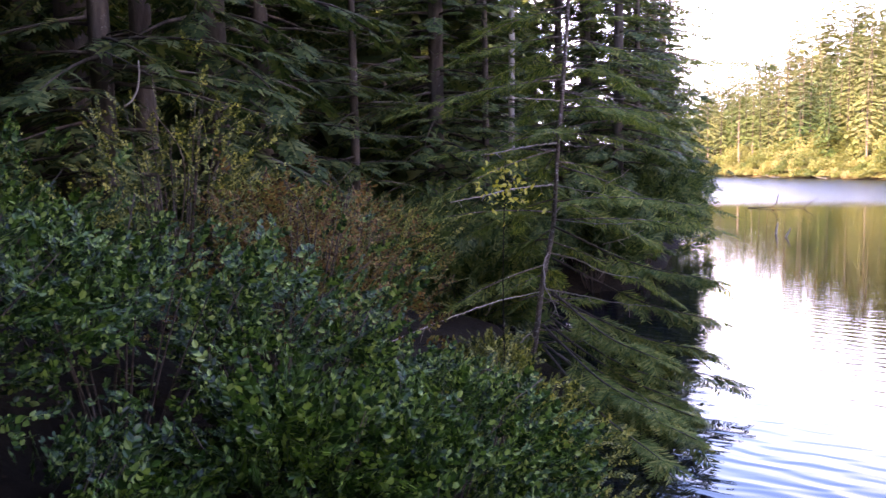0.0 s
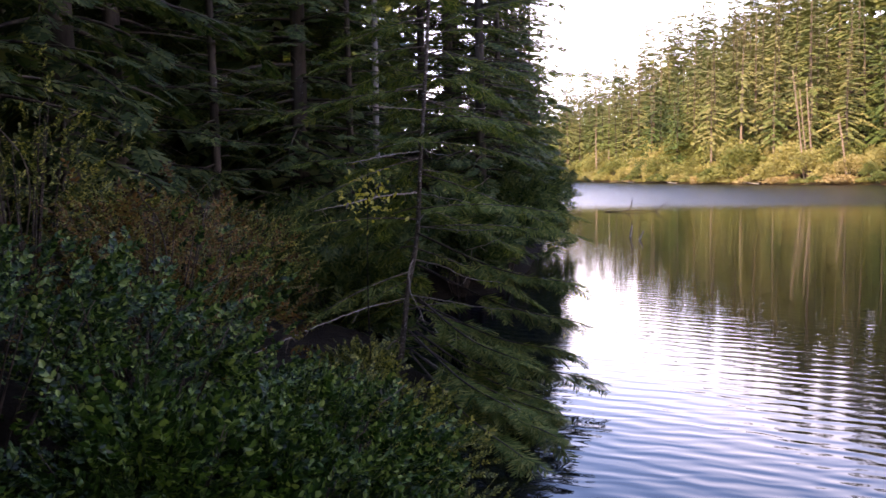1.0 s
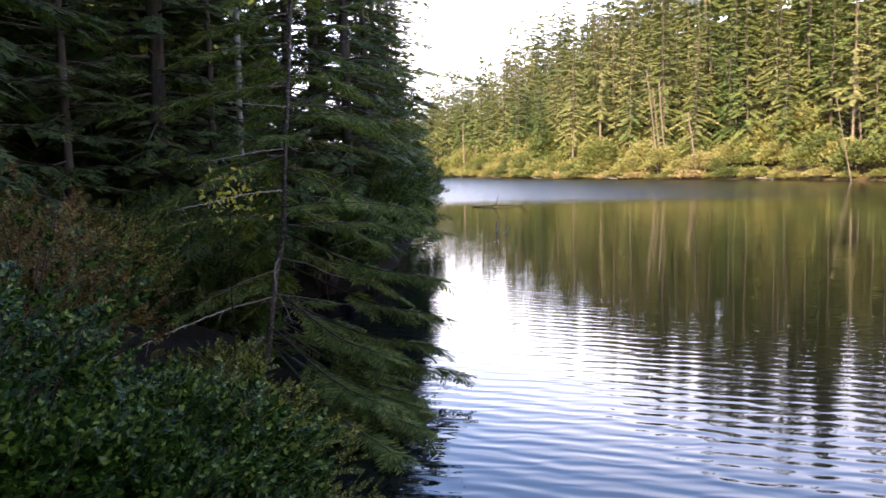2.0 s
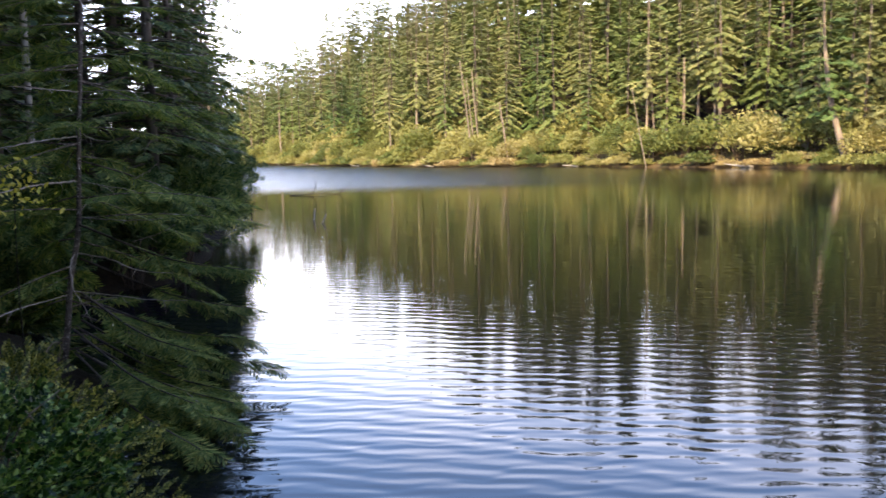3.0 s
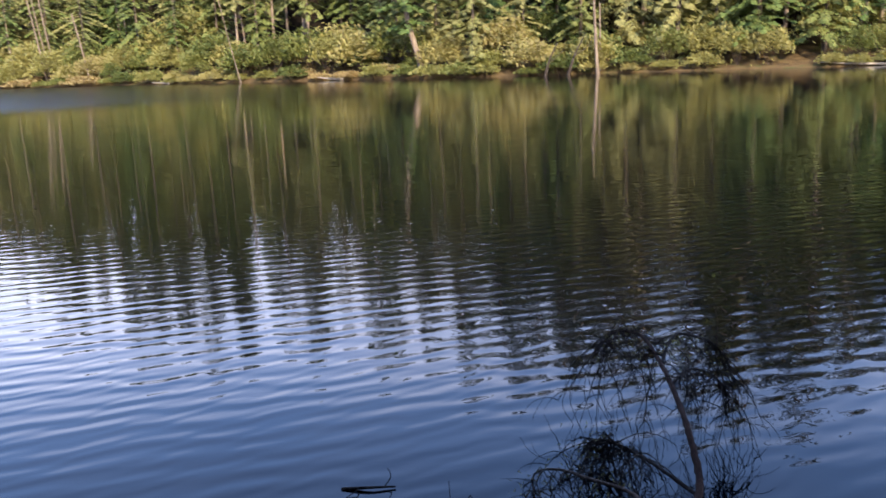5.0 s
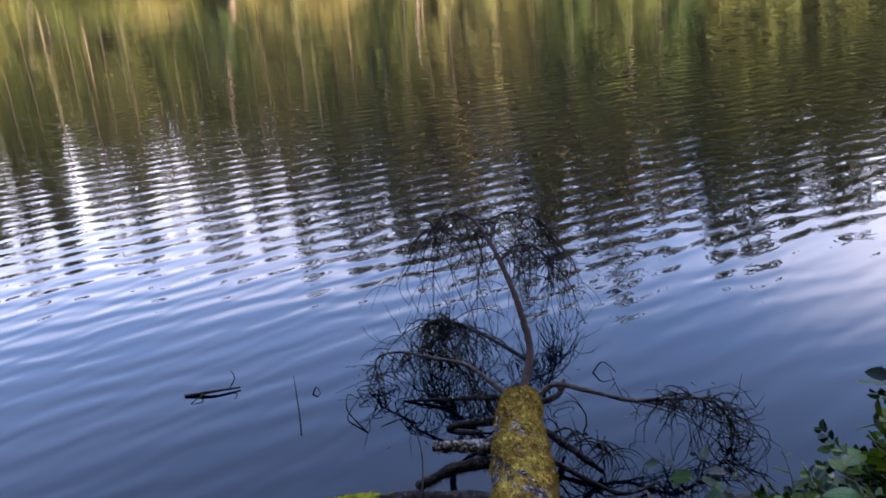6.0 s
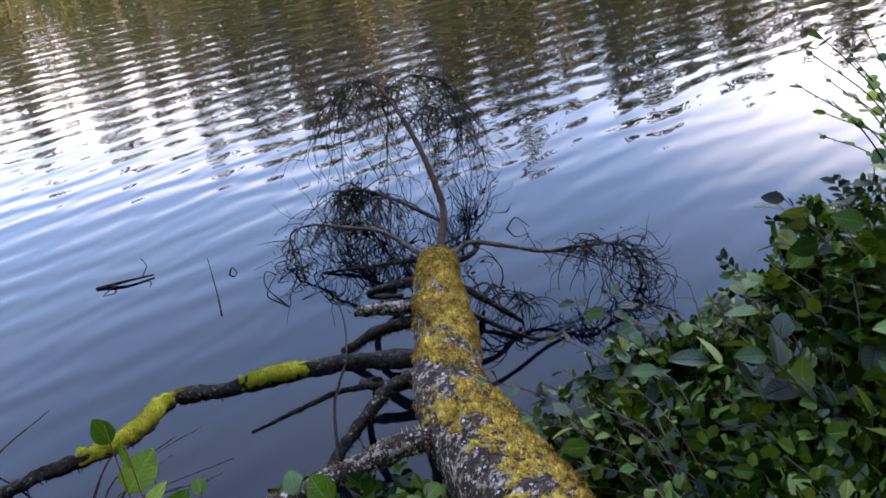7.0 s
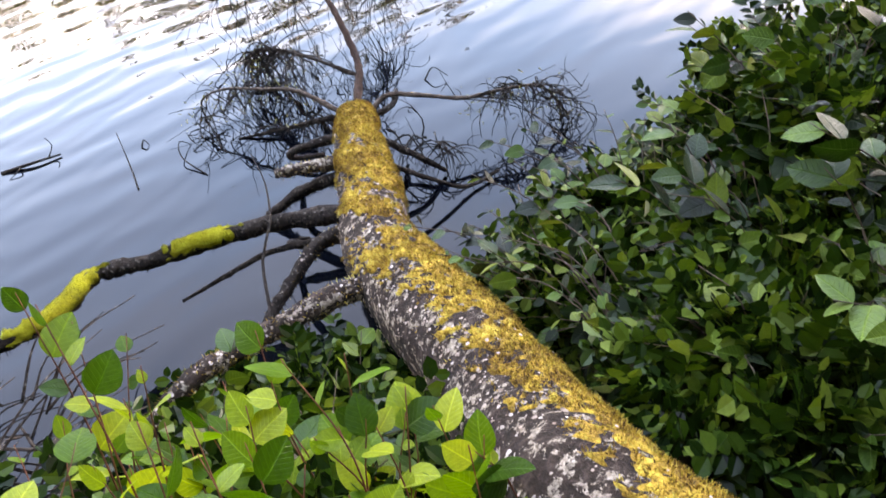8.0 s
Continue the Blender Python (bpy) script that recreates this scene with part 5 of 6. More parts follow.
# moss sleeves along the long branch
sleeve = curve_through(BRANCHES[0][0], 0.012)
for i0, i1 in ((0.22, 0.42), (0.47, 0.80)):
    seg = sleeve[int(i0 * len(sleeve)):int(i1 * len(sleeve))] + (0, 0, 0.004)
    at_s = np.linspace(0, 1, len(seg))

    def pad(s, a):
        """A cushion on the branch's upper side that thins out raggedly at both ends."""
        ends = smooth(0.0, 0.3, s + 0.25 * (lumps(s * 14, np.cos(a) * 2 + 4, 5) - 0.5)) * smooth(1.0, 0.72, s + 0.25 * (lumps(s * 14, np.sin(a) * 2 + 4, 6) - 0.5))
        return (0.013 * np.sin(a) + 0.010 * (lumps(s * 22, np.cos(a) * 2 + 7, 7) - 0.4)) * ends - 0.018 * (1 - ends)

    part("moss", mesh_of("branch_moss", *tube(seg, 0.031, 0.028, 20, shape=pad), M_MOSS_GREEN, True), branch_obs[0], "bright yellow-green moss", "stuff")
    n = 9000
    u, a = r4.rand(n), 6.283 * r4.rand(n)
    c = np.stack([np.interp(u, at_s, seg[:, m]) for m in range(3)], -1)
    d = np.stack([np.interp(u, at_s, np.gradient(seg[:, m])) for m in range(3)], -1)
    d /= np.linalg.norm(d, axis=1)[:, None]
    sx = np.cross(d, (0, 0, 1.0))
    sx /= np.linalg.norm(sx, axis=1)[:, None]
    out = np.cos(a)[:, None] * sx + np.sin(a)[:, None] * np.cross(sx, d)
    rad = 0.0295 + pad(u, a)
    ok = rad > 0.024
    part("moss_fuzz", mesh_of("moss_fuzz", *stamp(shoot, (c + out * (rad - 0.002)[:, None])[ok], axes_of(out[ok] + 1.8 * (r4.rand(ok.sum(), 3) - 0.5), r4.normal(size=(ok.sum(), 3))), 0.004 + 0.007 * r4.rand(ok.sum())), M_MOSS_GREEN), branch_obs[0], kind="stuff")
for b in (2, 4, 6, 0):      # ragged bark and moss hanging under the branches
    line = curve_through(BRANCHES[b][0], 0.01)
    n = 260
    q = line[r4.randint(2, len(line) - 2, n)]
    part("bark_fringe", mesh_of("bark_fringe", *stamp(shoot, q - (0, 0, 0.015), axes_of(np.array([0, 0, -1.0]) + 1.3 * (r4.rand(n, 3) - 0.5), r4.normal(size=(n, 3))), 0.012 + 0.026 * r4.rand(n)), M_WET), branch_obs[b], kind="stuff")

for b, n in ((6, 1500), (1, 300), (4, 120)):       # crust of lichen and moss on the rough branches
    line = curve_through(BRANCHES[b][0], 0.006)
    i, a = r4.randint(2, len(line) - 3, n), 6.283 * r4.rand(n)
    d = line[i + 2] - line[i - 2]
    d /= np.linalg.norm(d, axis=1)[:, None]
    sx = np.cross(d, (0, 0, 1.0))
    sx /= np.linalg.norm(sx, axis=1)[:, None]
    out = np.cos(a)[:, None] * sx + np.sin(a)[:, None] * np.cross(sx, d)
    r_at = BRANCHES[b][1] + (BRANCHES[b][2] - BRANCHES[b][1]) * i / len(line)
    p = line[i] + out * r_at[:, None]
    half = n // 2
    part("lichen", mesh_of("branch_lichen", *stamp(flake, p[:half], axes_of(np.cross(out, r4.normal(size=out.shape))[:half], (out + 0.3 * r4.normal(size=out.shape))[:half]), 0.002 + 0.005 * r4.rand(half) ** 2), M_LICHEN), branch_obs[b], kind="stuff")
    part("moss_fuzz", mesh_of("moss_fuzz", *stamp(shoot, p[half:], axes_of((out + 1.5 * (r4.rand(n, 3) - 0.5))[half:], r4.normal(size=(n - half, 3))), 0.006 + 0.012 * r4.rand(n - half)), M_MOSS), branch_obs[b], kind="stuff")
LEADER = [(2.03, 2.78, 0.24), (2.19, 2.94, 0.26), (2.33, 3.09, 0.31), (2.43, 3.30, 0.42), (2.54, 3.59, 0.53), (2.67, 3.96, 0.60), (2.75, 4.25, 0.62), (2.74, 4.51, 0.56), (2.66, 4.63, 0.42)]
ARCH = [(2.62, 3.84, 0.58), (2.80, 4.02, 0.64), (2.95, 4.11, 0.64), (3.11, 4.03, 0.58), (3.18, 3.95, 0.45), (3.24, 3.98, 0.22)]
ARCH_LOW = [(2.56, 3.66, 0.55), (2.75, 3.74, 0.58), (2.92, 3.75, 0.50), (3.02, 3.76, 0.36), (3.06, 3.8, 0.2)]
RIGHT = [(2.12, 2.80, 0.22), (2.25, 2.80, 0.26), (2.35, 2.65, 0.26), (2.47, 2.52, 0.23), (2.59, 2.38, 0.26), (2.77, 2.31, 0.22), (2.86, 2.27, 0.10), (2.83, 2.22, 0.01)]
LEFT = [(2.06, 2.92, 0.22), (2.04, 3.22, 0.25), (1.95, 3.39, 0.25), (1.87, 3.64, 0.21), (1.79, 3.76, 0.14), (1.76, 3.70, 0.03)]
CLUMP_LINE = [(2.28, 3.02, 0.28), (2.22, 3.35, 0.32), (2.18, 3.65, 0.30), (2.19, 3.86, 0.2), (2.24, 3.98, 0.04)]
LEFT_LOW = [(2.05, 2.98, 0.18), (2.02, 3.20, 0.08), (1.95, 3.34, 0.03), (1.80, 3.50, 0.0)]
for nm, pts, r0, r1, mat in (("leader", LEADER, 0.022, 0.006, M_LEADER), ("branch", ARCH, 0.010, 0.003, M_WET), ("branch", ARCH_LOW, 0.008, 0.003, M_WET), ("branch", RIGHT, 0.014, 0.004, M_TWIG), ("branch", LEFT, 0.014, 0.004, M_TWIG), ("branch", LEFT_LOW, 0.016, 0.006, M_WET), ("branch", CLUMP_LINE, 0.011, 0.004, M_WET)):
    part(nm, mesh_of(nm, *tube(curve_through(pts, 0.02), r0, r1, 8, 0.42, 2), mat, True), tree)


def droop(rng, start, head, long, r=0.0022, floor=0.005):
    """One fine twig that runs out and hangs down."""
    p = [np.array(start)]
    d = np.array(head, float) / (np.linalg.norm(head) + 1e-9)
    for k in range(6):
        d = d + np.array([0.62 * (rng.rand() - 0.5), 0.62 * (rng.rand() - 0.5), -0.36])
        d /= np.linalg.norm(d)
        q = p[-1] + d * long / 6
        if q[2] < floor:
            break
        p.append(q)
    return tube(np.array(p), r, r * 0.35, 3) if len(p) > 2 else None


def twig_mass(name, line, count, long, mat, seed, spread=1.0, first=0.1, sub=2):
    rng = np.random.RandomState(seed)
    pts, out = curve_through(line, 0.02), []
    for _ in range(count):
        i = int(len(pts) * (first + (1 - first) * rng.rand())) - 1
        h = rng.normal(size=3) * (1, 1, 0.35) * spread + (0, 0, 0.25)
        L = long * (0.5 + 0.8 * rng.rand())
        g = droop(rng, pts[i], h, L, 0.0048)
        if g is None:
            continue
        out.append(g)
        for _ in range(sub):
            k = rng.randint(0, max(1, len(g[0]) - 2))
            h2 = h + rng.normal(size=3) * 0.9
            g2 = droop(rng, g[0][k], h2, L * 0.6, 0.0030)
            if g2 is not None:
                out.append(g2)
    return part(name, mesh_of(name, *join(out), mat, True), tree, "tangle of fine dead twigs", "stuff")


def hoops(line, end, count, bulge, seed, out=(0, 0, 0), low=0.0):
    """Long thin twigs that leave a branch, bow outwards together and dip into the water near one place."""
    rng, pts, made = np.random.RandomState(seed), curve_through(line, 0.02), []
    for _ in range(count):
        o = pts[int(len(pts) * rng.rand() ** 0.7 * 0.98)]
        e = np.array([end[0] + 0.34 * (rng.rand() - 0.5), end[1] + 0.30 * (rng.rand() - 0.5), -0.02])
        m = o + (e - o) * (0.45 + 0.2 * rng.rand()) + np.array(out) * (0.3 + rng.rand()) + np.array([0.05 * rng.normal(), 0.05 * rng.normal(), bulge * (0.5 + rng.rand())])
        m[2] = max(m[2], 0.05)
        made.append(tube(curve_through([o, m, e], 0.04), 0.0036, 0.0016, 4, 0.4, seed))
        for _ in range(2):
            c = made[-1][0][rng.randint(0, max(1, len(made[-1][0]) // 2))]
            t = c + 0.10 * rng.normal(size=3) * (1, 1, 0.6)
            if t[2] > 0.02:
                made.append(tube(np.array([c, (c + t) / 2 + 0.012 * rng.normal(size=3), t]), 0.003, 0.0012, 3))
    return part("twig_tangle", mesh_of("twig_hoops", *join(made), M_WET, True), tree, "bowed dead twigs that dip into the water", "stuff")


hoops(RIGHT[2:7], (2.84, 2.22), 24, 0.05, 51, (0.10, -0.02, 0.0))
hoops(LEFT[2:], (1.80, 3.48), 11, 0.03, 52, (-0.06, 0.04, 0.0))
hoops(ARCH[2:5], (3.12, 3.88), 8, 0.06, 53, (0.10, 0.0, 0.0))
hoops(LEADER[6:], (2.50, 4.35), 7, 0.05, 54, (-0.16, 0.0, 0.0))
hoops(CLUMP_LINE[1:4], (2.12, 3.72), 11, 0.05, 55, (-0.04, 0.05, 0.0))
twig_mass("twig_tangle", LEADER[4:], 20, 0.55, M_WET, 31, first=0.15)
twig_mass("twig_tangle", LEADER[6:], 14, 0.55, M_WET, 38)
twig_mass("twig_tangle", ARCH, 26, 0.34, M_WET, 32)
twig_mass("twig_tangle", ARCH_LOW, 34, 0.36, M_WET, 33)
twig_mass("twig_tangle", RIGHT[3:], 34, 0.20, M_WET, 34, first=0.25)
twig_mass("twig_tangle", LEFT[1:], 26, 0.18, M_WET, 35)
twig_mass("twig_tangle", LEFT_LOW, 26, 0.17, M_WET, 36, 0.8)
twig_mass("twig_tangle", [(2.1, 2.6, 0.2), (2.2, 2.5, 0.16), (2.25, 2.4, 0.08)], 26, 0.22, M_WET, 37)
twig_mass("twig_tangle", CLUMP_LINE[1:], 70, 0.30, M_WET, 39)
wt = np.concatenate([curve_through(c, 0.02) for c in (LEADER[5:], ARCH, LEFT[1:], RIGHT[3:], CLUMP_LINE[2:], CLUMP_LINE[2:])])
q = wt[r4.randint(0, len(wt), 700)] + r4.normal(size=(700, 3)) * (0.07, 0.07, 0.05) - (0, 0, 0.05)
q = q[q[:, 2] > 0.03]
M_TUFT = foliage("twig_lichen", [(0.20, 0.17, 0.06), (0.36, 0.33, 0.14), (0.42, 0.40, 0.26)], 0.8, 0.2, 0.0, 0.2)
part("twig_lichen", mesh_of("twig_lichen", *stamp(shoot, q, axes_of(r4.normal(size=q.shape), r4.normal(size=q.shape)), 0.015 + 0.02 * r4.rand(len(q))), M_TUFT), tree, "pale green lichen tufts on the twigs", "stuff")

# what floats and stands in the shallows
wood_thing("floating_stick", [([(0.86, 4.28, 0.0), (1.0, 4.21, 0.015), (1.14, 4.17, 0.01)], 0.012, 0.005), ([(1.08, 4.19, 0.01), (1.13, 4.22, 0.05), (1.12, 4.25, 0.09)], 0.004, 0.002), ([(0.94, 4.24, 0.01), (0.93, 4.20, 0.02), (0.86, 4.18, 0.0)], 0.005, 0.002)], M_WET, "short dark stick afloat near the bank", "stick", "twigs in the shallows", 5, ["stick", "twig"])
for pts in ([(1.23, 3.53, 0.0), (1.30, 3.72, 0.02), (1.40, 4.02, 0.06)], [(1.51, 3.35, 0.0), (1.50, 3.55, 0.03), (1.56, 3.66, 0.05), (1.62, 3.67, 0.0)], [(1.44, 3.86, 0.0), (1.47, 3.88, 0.03), (1.48, 3.85, 0.0)], [(2.78, 3.12, 0.0), (2.83, 3.10, 0.06), (2.86, 3.02, 0.02)]):
    wood_thing("twig", [(pts, 0.005, 0.002)], M_WET, "thin dark twig sticking out of the shallow water", "twig", "twigs in the shallows", 5)
wood_thing("upright_twig", [([(0.90, 1.86, 0.35), (1.06, 2.12, 0.40), (1.17, 2.20, 0.46), (1.34, 2.48, 0.42), (1.44, 2.72, 0.40)], 0.007, 0.002), ([(1.17, 2.2, 0.46), (1.24, 2.38, 0.36), (1.34, 2.5, 0.25)], 0.004, 0.002)], M_WET, "bare dark twig standing beside the fallen trunk", "twig", "", 5, ["stem", "fork"])
pile = thing("brush_pile", (0.20, 2.15, 0.02), "tangle of dark dead twigs at the water's edge", "twigs")
r5 = np.random.RandomState(61)
for k in range(80):
    o = np.array([0.5 * r5.rand() - 0.42, 0.6 * r5.rand() - 0.35, 0.02 + 0.32 * r5.rand()])
    h = r5.normal(size=3) * (1, 0.8, 0.25) + (0.4, 0.2, 0.15)
    e = o + h / np.linalg.norm(h) * (0.25 + 0.45 * r5.rand())
    e[2] = max(e[2], 0.0)
    part("twig", mesh_of("pile_twig", *tube(curve_through([o, (o + e) / 2 + (0, 0, 0.05 + 0.06 * r5.rand()), e], 0.05), 0.004 + 0.004 * r5.rand(), 0.002, 4), M_WET if k % 3 else M_TWIG, True), pile)


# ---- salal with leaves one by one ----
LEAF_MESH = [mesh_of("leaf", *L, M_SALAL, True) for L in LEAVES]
YOUNG_MESH = [mesh_of("young_leaf", *L, M_SALAL_YOUNG, True) for L in (broad_leaf(0.84, 0.06, 0.12), broad_leaf(0.78, 0.10, 0.22, 0.02), broad_leaf(0.9, 0.03, 0.3))]


def salal(foot, tips, seed, leaf_meshes, leaf, label, name="salal_shrub", stem_mat=None, nodes=9, limit=280, from_share=0.3, stem_r=0.004):
    """Arching stems from a foot, with alternate leaves, each leaf a part."""
    rng = np.random.RandomState(seed)
    foot = np.array(foot, float)
    ob = thing(name, foot, label, "shrub", "salal on the near bank")
    made = 0
    for tip in tips:
        tip = np.array(tip, float) - foot
        o = np.array([0.10 * (rng.rand() - 0.5), 0.10 * (rng.rand() - 0.5), -0.05])
        mid = o + (tip - o) * 0.55 + np.array([0.10 * (rng.rand() - 0.5), 0.10 * (rng.rand() - 0.5), 0.22 * np.linalg.norm(tip[:2]) + 0.03])
        line = curve_through([o, mid, tip], 0.035)
        part("stem", mesh_of("stem", *tube(line, stem_r, stem_r * 0.3, 5, 0.1, seed), stem_mat or M_TWIG, True), ob)
        n = len(line)
        for k in range(nodes):
            if made >= limit:
                break
            t = from_share + (1 - from_share) * (k + 0.5 * rng.rand()) / nodes
            t = 0.999 if k == nodes - 1 else t
            i = min(int(t * n), n - 2)
            d = line[i + 1] - line[i]
            d /= np.linalg.norm(d)
            s = np.cross(d, (0, 0, 1.0))
            s /= np.linalg.norm(s) + 1e-6
            sgn = 1 if k % 2 else -1
            h = d * (0.5 + 0.5 * rng.rand()) + s * sgn * (0.8 + 0.4 * rng.rand()) * (0.2 if k == nodes - 1 else 1.0) + (0, 0, (0.25 * rng.rand() - 0.05) if k < nodes - 1 else -0.3)
            u = np.array([0, 0, 1.0]) + 0.9 * rng.normal(size=3) * (1, 1, 0.6)
            m = axes_of(h[None], u[None])[0] * leaf * (0.36 + 0.95 * rng.rand() ** 1.3)
            lf = new("leaf", leaf_meshes[rng.randint(len(leaf_meshes))])
            lf.parent = ob
            lf.matrix_basis = Matrix([(*m[0], line[i][0]), (*m[1], line[i][1]), (*m[2], line[i][2]), (0, 0, 0, 1)])
            made += 1
    return ob


def tips_round(centre, spread, top, count, seed):
    rng = np.random.RandomState(seed)
    return [(centre[0] + spread[0] * (2 * rng.rand() - 1), centre[1] + spread[1] * (2 * rng.rand() - 1), top * (0.45 + 0.55 * rng.rand() ** 0.6)) for _ in range(count)]


# right bank: foot, middle of the tips, their spread, top
BANK = [((1.30, 0.0), (1.30, 0.10), (0.18, 0.16), 0.92), ((1.55, 1.05), (1.50, 1.35), (0.30, 0.30), 0.72), ((1.35, 0.75), (1.42, 1.00), (0.25, 0.30), 0.80), ((1.95, 1.1), (1.95, 1.40), (0.32, 0.28), 0.74), ((2.35, 1.0), (2.4, 1.15), (0.34, 0.26), 0.80),
        ((1.75, 0.7), (1.80, 0.90), (0.32, 0.28), 0.98), ((1.35, 0.45), (1.36, 0.60), (0.24, 0.24), 0.95), ((2.3, 0.7), (2.2, 0.9), (0.34, 0.3), 1.10), ((1.62, 0.25), (1.60, 0.38), (0.28, 0.26), 1.22),
        ((1.45, 0.05), (1.45, 0.18), (0.2, 0.22), 1.15), ((2.85, 0.9), (2.85, 1.02), (0.32, 0.26), 1.0), ((2.1, 0.3), (2.05, 0.45), (0.32, 0.26), 1.30), ((2.7, 0.5), (2.7, 0.7), (0.36, 0.3), 1.35), ((2.3, 0.8), (2.32, 1.0), (0.32, 0.24), 1.12)]
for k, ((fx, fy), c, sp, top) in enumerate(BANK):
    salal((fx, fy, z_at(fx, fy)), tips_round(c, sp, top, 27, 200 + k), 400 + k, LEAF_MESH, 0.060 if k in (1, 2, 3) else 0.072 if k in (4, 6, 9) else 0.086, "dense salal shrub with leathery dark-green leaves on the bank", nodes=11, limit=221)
for k, (fx, fy, cx, cy, sx, sy, top) in enumerate([(1.2, 0.55, 1.2, 0.62, 0.16, 0.22, 0.62), (1.4, 0.85, 1.36, 0.95, 0.16, 0.2, 0.5), (1.7, 0.5, 1.7, 0.55, 0.25, 0.25, 0.75), (0.25, 1.15, 0.3, 1.2, 0.25, 0.2, 0.82), (0.6, 1.1, 0.58, 1.2, 0.2, 0.22, 0.66), (0.45, 0.85, 0.45, 0.95, 0.22, 0.2, 0.92), (0.1, 1.4, 0.15, 1.5, 0.2, 0.2, 0.6)]):
    salal((fx, fy, z_at(fx, fy)), tips_round((cx, cy), (sx, sy), top, 20, 640 + k), 660 + k, LEAF_MESH, 0.066, "low dark salal filling the gap beside the fallen trunk", nodes=9)
salal((0.75, 1.35, z_at(0.75, 1.35)), tips_round((0.80, 1.45), (0.22, 0.16), 0.55, 12, 231), 431, LEAF_MESH, 0.065, "low salal between the fallen trunk and its branch", nodes=8)
salal((0.35, 1.35, z_at(0.35, 1.35)), tips_round((0.45, 1.5), (0.26, 0.2), 0.75, 14, 232), 432, LEAF_MESH, 0.065, "low salal at the foot of the bank", nodes=8)
for k, (fx, fy, tips) in enumerate([(0.10, 0.85, [(0.22, 1.12, 1.42), (0.30, 1.06, 1.26), (0.16, 1.0, 1.2)]), (0.22, 0.62, [(0.21, 0.82, 1.40), (0.28, 0.86, 1.30)]), (0.42, 0.70, [(0.47, 0.93, 1.22), (0.44, 0.84, 1.12), (0.52, 0.80, 1.12)]),
                                    (0.55, 0.45, [(0.56, 0.60, 1.18), (0.60, 0.66, 1.10), (0.50, 0.58, 1.08)]), (0.35, 0.50, [(0.38, 0.66, 1.20), (0.33, 0.72, 1.18), (0.44, 0.62, 1.12)]), (0.25, 0.95, [(0.34, 1.14, 1.0), (0.40, 1.08, 1.02), (0.28, 1.2, 0.95), (0.22, 1.1, 1.05)]), (0.5, 0.85, [(0.55, 1.0, 0.92), (0.60, 0.95, 0.95), (0.48, 1.05, 0.95), (0.65, 0.85, 0.98)]), (0.3, 0.7, [(0.36, 0.92, 1.12), (0.30, 0.98, 1.1), (0.42, 0.86, 1.05)]), (0.05, 0.95, [(0.1, 1.25, 1.1), (0.18, 1.22, 1.05), (0.02, 1.2, 1.1)]),
                                    (0.10, 1.1, [(0.24, 1.38, 1.28), (0.29, 1.33, 1.2), (0.34, 1.22, 1.2)]), (0.5, 0.82, [(0.5, 1.06, 1.18), (0.57, 0.9, 1.17), (0.61, 0.8, 1.12)]), (0.12, 1.15, [(0.2, 1.4, 0.95), (0.3, 1.3, 1.0), (0.05, 1.35, 0.9)]), (0.42, 0.98, [(0.46, 1.2, 0.98), (0.52, 1.16, 0.9), (0.4, 1.22, 0.92)]), (0.5, 0.72, [(0.555, 0.86, 1.1), (0.6, 0.8, 1.06), (0.52, 0.9, 1.02)]), (0.3, 1.05, [(0.34, 1.26, 0.92), (0.26, 1.24, 0.98)]), (0.56, 0.55, [(0.6, 0.72, 1.14), (0.63, 0.64, 1.1)]), (0.38, 0.8, [(0.42, 1.02, 1.08), (0.36, 1.06, 1.05), (0.46, 0.98, 1.04)])]):
    salal((fx, fy, z_at(fx, fy)), tips, 500 + k, YOUNG_MESH, 0.068, "bright young salal sprig with red stems", "salal_sprig", M_STEM, 7, 100, 0.38, 0.0035)
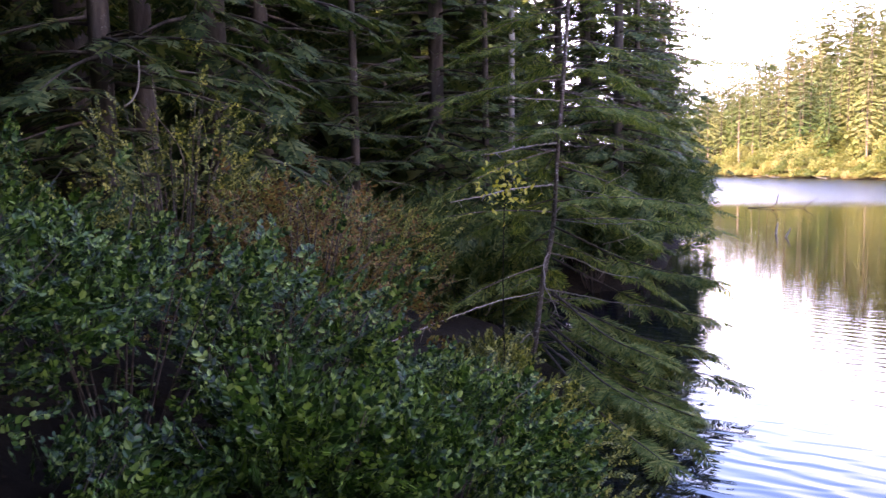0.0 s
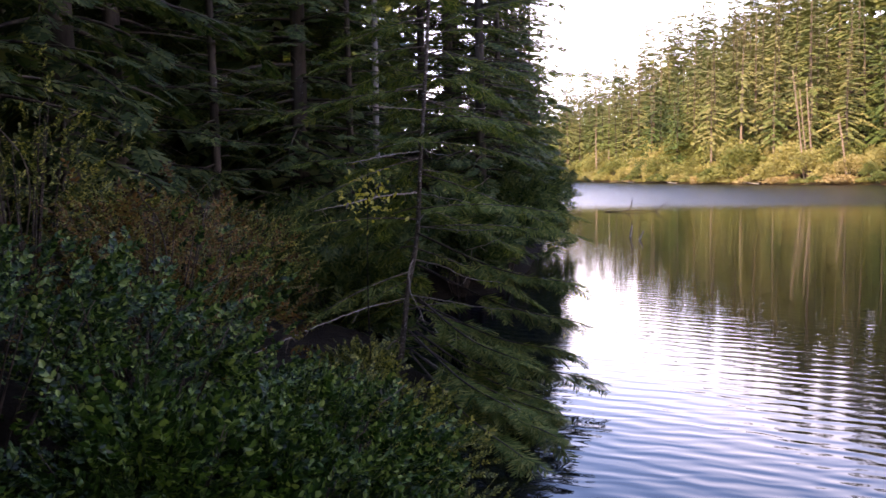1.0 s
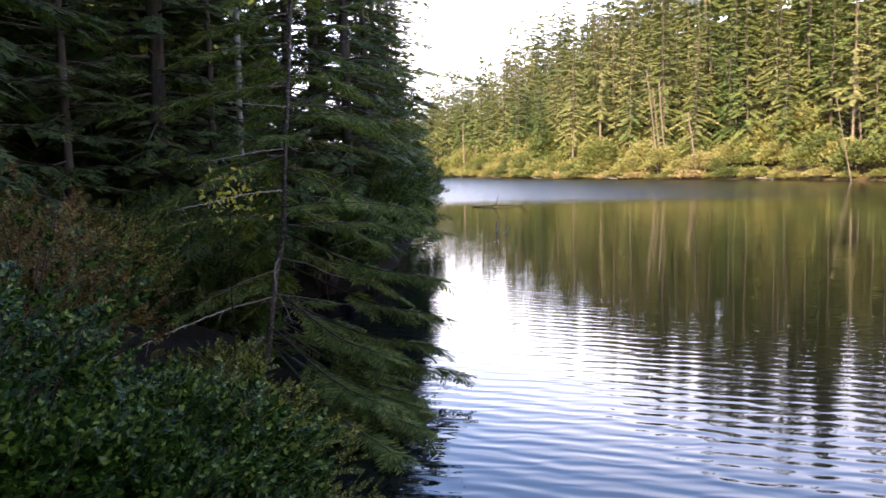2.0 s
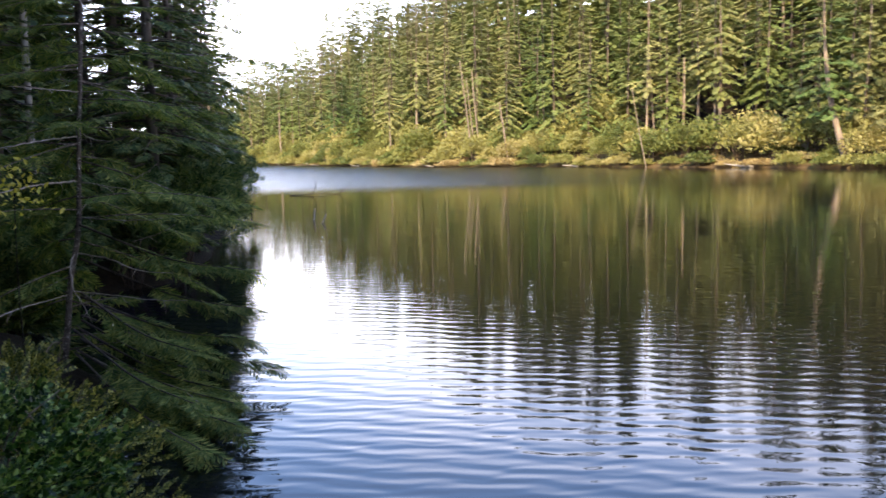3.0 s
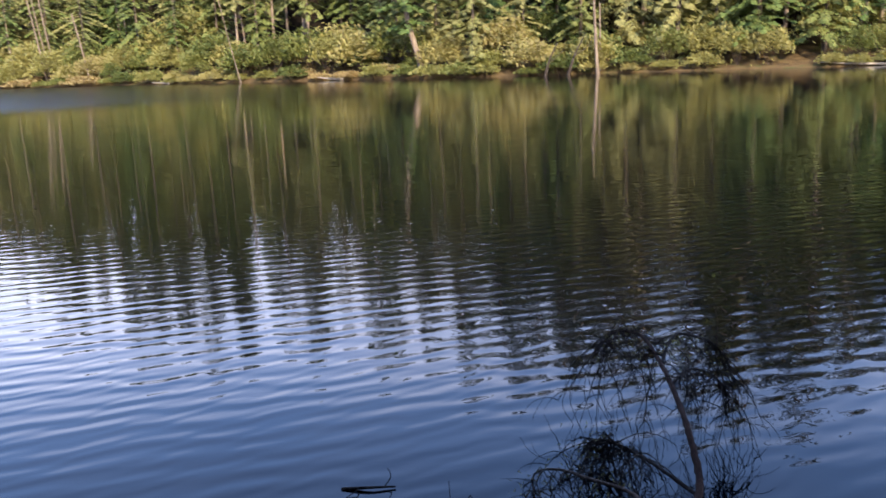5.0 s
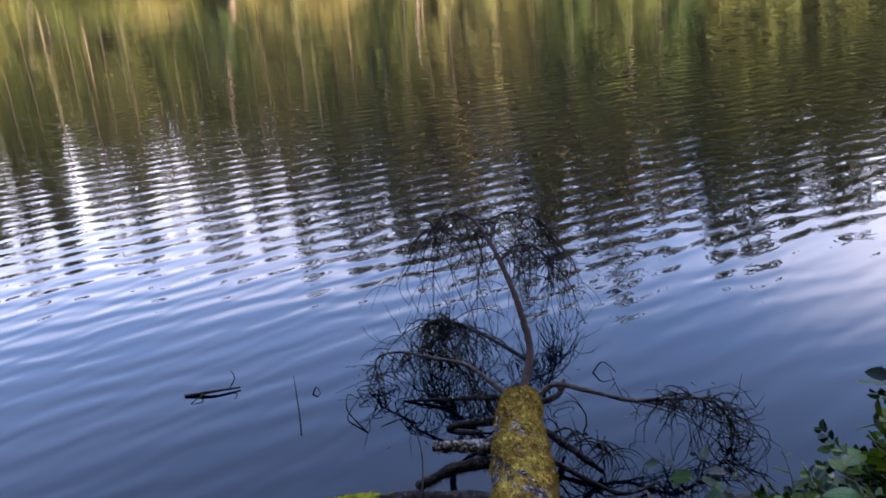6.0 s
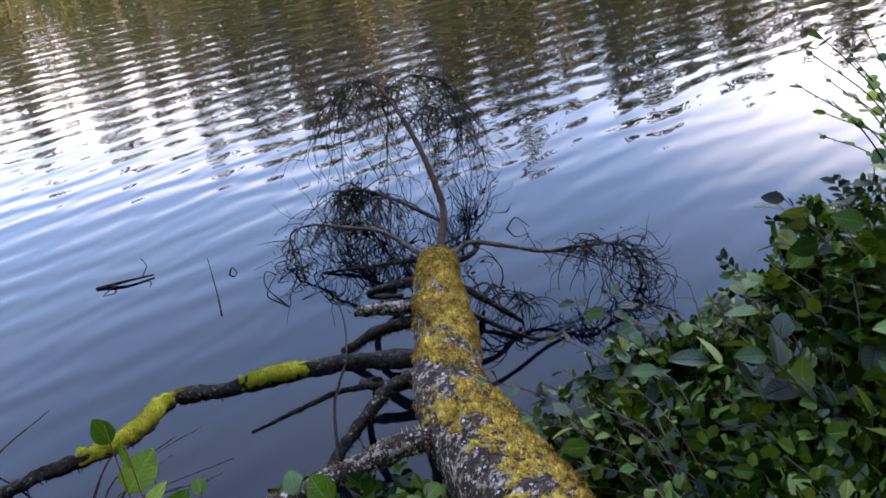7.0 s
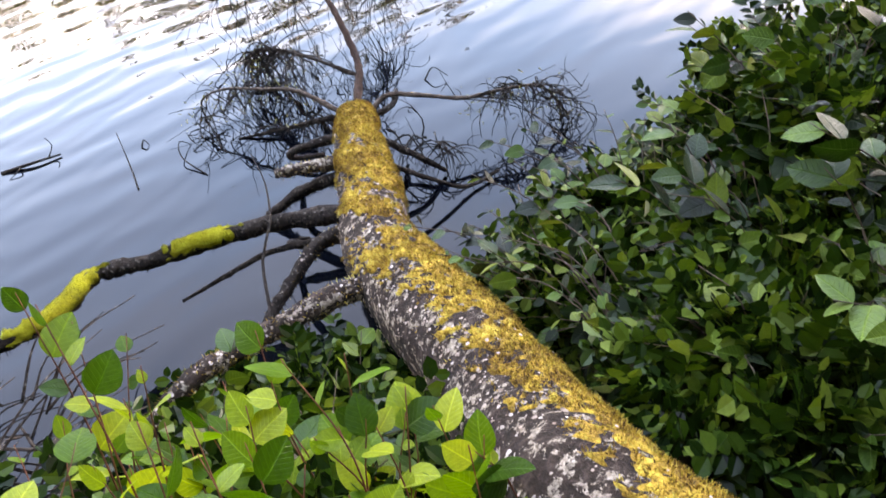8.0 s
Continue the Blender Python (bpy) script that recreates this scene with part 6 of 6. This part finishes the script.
# low undergrowth on both sides of the trunk; its dark leaves stand for shaded gaps
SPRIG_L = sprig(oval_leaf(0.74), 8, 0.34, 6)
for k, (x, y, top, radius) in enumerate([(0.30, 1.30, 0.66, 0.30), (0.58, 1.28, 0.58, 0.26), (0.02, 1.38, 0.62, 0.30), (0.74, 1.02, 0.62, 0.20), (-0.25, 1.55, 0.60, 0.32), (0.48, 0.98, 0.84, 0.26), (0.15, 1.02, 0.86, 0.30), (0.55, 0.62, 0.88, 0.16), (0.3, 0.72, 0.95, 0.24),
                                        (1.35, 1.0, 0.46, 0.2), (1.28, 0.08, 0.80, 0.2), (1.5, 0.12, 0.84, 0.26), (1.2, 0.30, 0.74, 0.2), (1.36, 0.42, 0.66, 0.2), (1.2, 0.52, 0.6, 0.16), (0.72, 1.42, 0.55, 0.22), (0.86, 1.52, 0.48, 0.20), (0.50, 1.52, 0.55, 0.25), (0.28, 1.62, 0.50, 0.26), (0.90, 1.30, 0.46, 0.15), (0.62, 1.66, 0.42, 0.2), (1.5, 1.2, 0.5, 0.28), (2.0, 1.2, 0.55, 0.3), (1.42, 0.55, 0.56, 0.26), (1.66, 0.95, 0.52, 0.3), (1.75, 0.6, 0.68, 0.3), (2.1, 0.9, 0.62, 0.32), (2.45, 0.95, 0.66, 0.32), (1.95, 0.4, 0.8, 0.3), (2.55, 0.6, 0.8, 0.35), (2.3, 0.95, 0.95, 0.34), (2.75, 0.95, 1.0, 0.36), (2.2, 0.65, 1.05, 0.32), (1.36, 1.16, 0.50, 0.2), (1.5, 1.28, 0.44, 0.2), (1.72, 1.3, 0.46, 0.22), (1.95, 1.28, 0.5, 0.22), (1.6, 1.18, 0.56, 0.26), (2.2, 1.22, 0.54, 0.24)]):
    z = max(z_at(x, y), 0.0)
    ob = thing("low_salal", (x, y, z), "low salal, leaf colour darkened for shade, beside the fallen trunk", "shrub", "low undergrowth on the bank")
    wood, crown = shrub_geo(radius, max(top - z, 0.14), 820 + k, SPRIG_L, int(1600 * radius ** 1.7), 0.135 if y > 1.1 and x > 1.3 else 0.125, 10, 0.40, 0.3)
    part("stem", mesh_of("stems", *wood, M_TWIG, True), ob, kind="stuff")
    part("foliage", mesh_of("foliage", *crown, M_SALAL_SHADED), ob, kind="stuff")
# a thin leafy shrub that stands over the water on the right
salal((3.15, 0.95, z_at(3.15, 0.95)), [(3.10, 1.52, 1.22), (2.78, 1.44, 1.10), (2.95, 1.52, 1.16), (2.85, 1.46, 0.98), (3.0, 1.5, 1.05), (3.2, 1.55, 1.15), (2.72, 1.5, 1.2), (2.85, 1.55, 1.28), (3.0, 1.6, 1.3), (3.15, 1.5, 1.3), (2.95, 1.42, 1.12)], 610, YOUNG_MESH[:2], 0.050, "thin open shrub with sparse light-green leaves over the water", "sparse_shrub", M_WET, 12, 140, 0.3, 0.006)

# fallen leaves and twigs on the bank
r7 = np.random.RandomState(77)
lx, ly = np.concatenate([1.7 + 1.2 * r7.normal(size=1900), 6 * r7.rand(700) - 4.0]), np.concatenate([0.5 + 0.8 * r7.normal(size=1900), 4 * r7.rand(700) - 1.0])
lz = height(lx, ly)
ok = lz > 0.05
lp = np.stack([lx, ly, lz + 0.006], -1)[ok]
# leaf tones darkened too, for the black shade between the shrubs
M_LITTER = foliage("dead_leaf_litter", [(0.006, 0.004, 0.003), (0.015, 0.009, 0.005), (0.045, 0.026, 0.013)], 0.8, 0.1, 0.0, 0.1)
litter = new("leaf_litter", mesh_of("leaf_litter", *stamp(small_leaf(0.7), lp, axes_of(r7.normal(size=lp.shape) * (1, 1, 0.2), r7.normal(size=lp.shape) * 0.35 + (0, 0, 1.0)), 0.03 + 0.04 * r7.rand(len(lp))), M_LITTER))
tagged(litter, "brown dead leaves lying on the shaded bank", "leaves", kind="stuff")
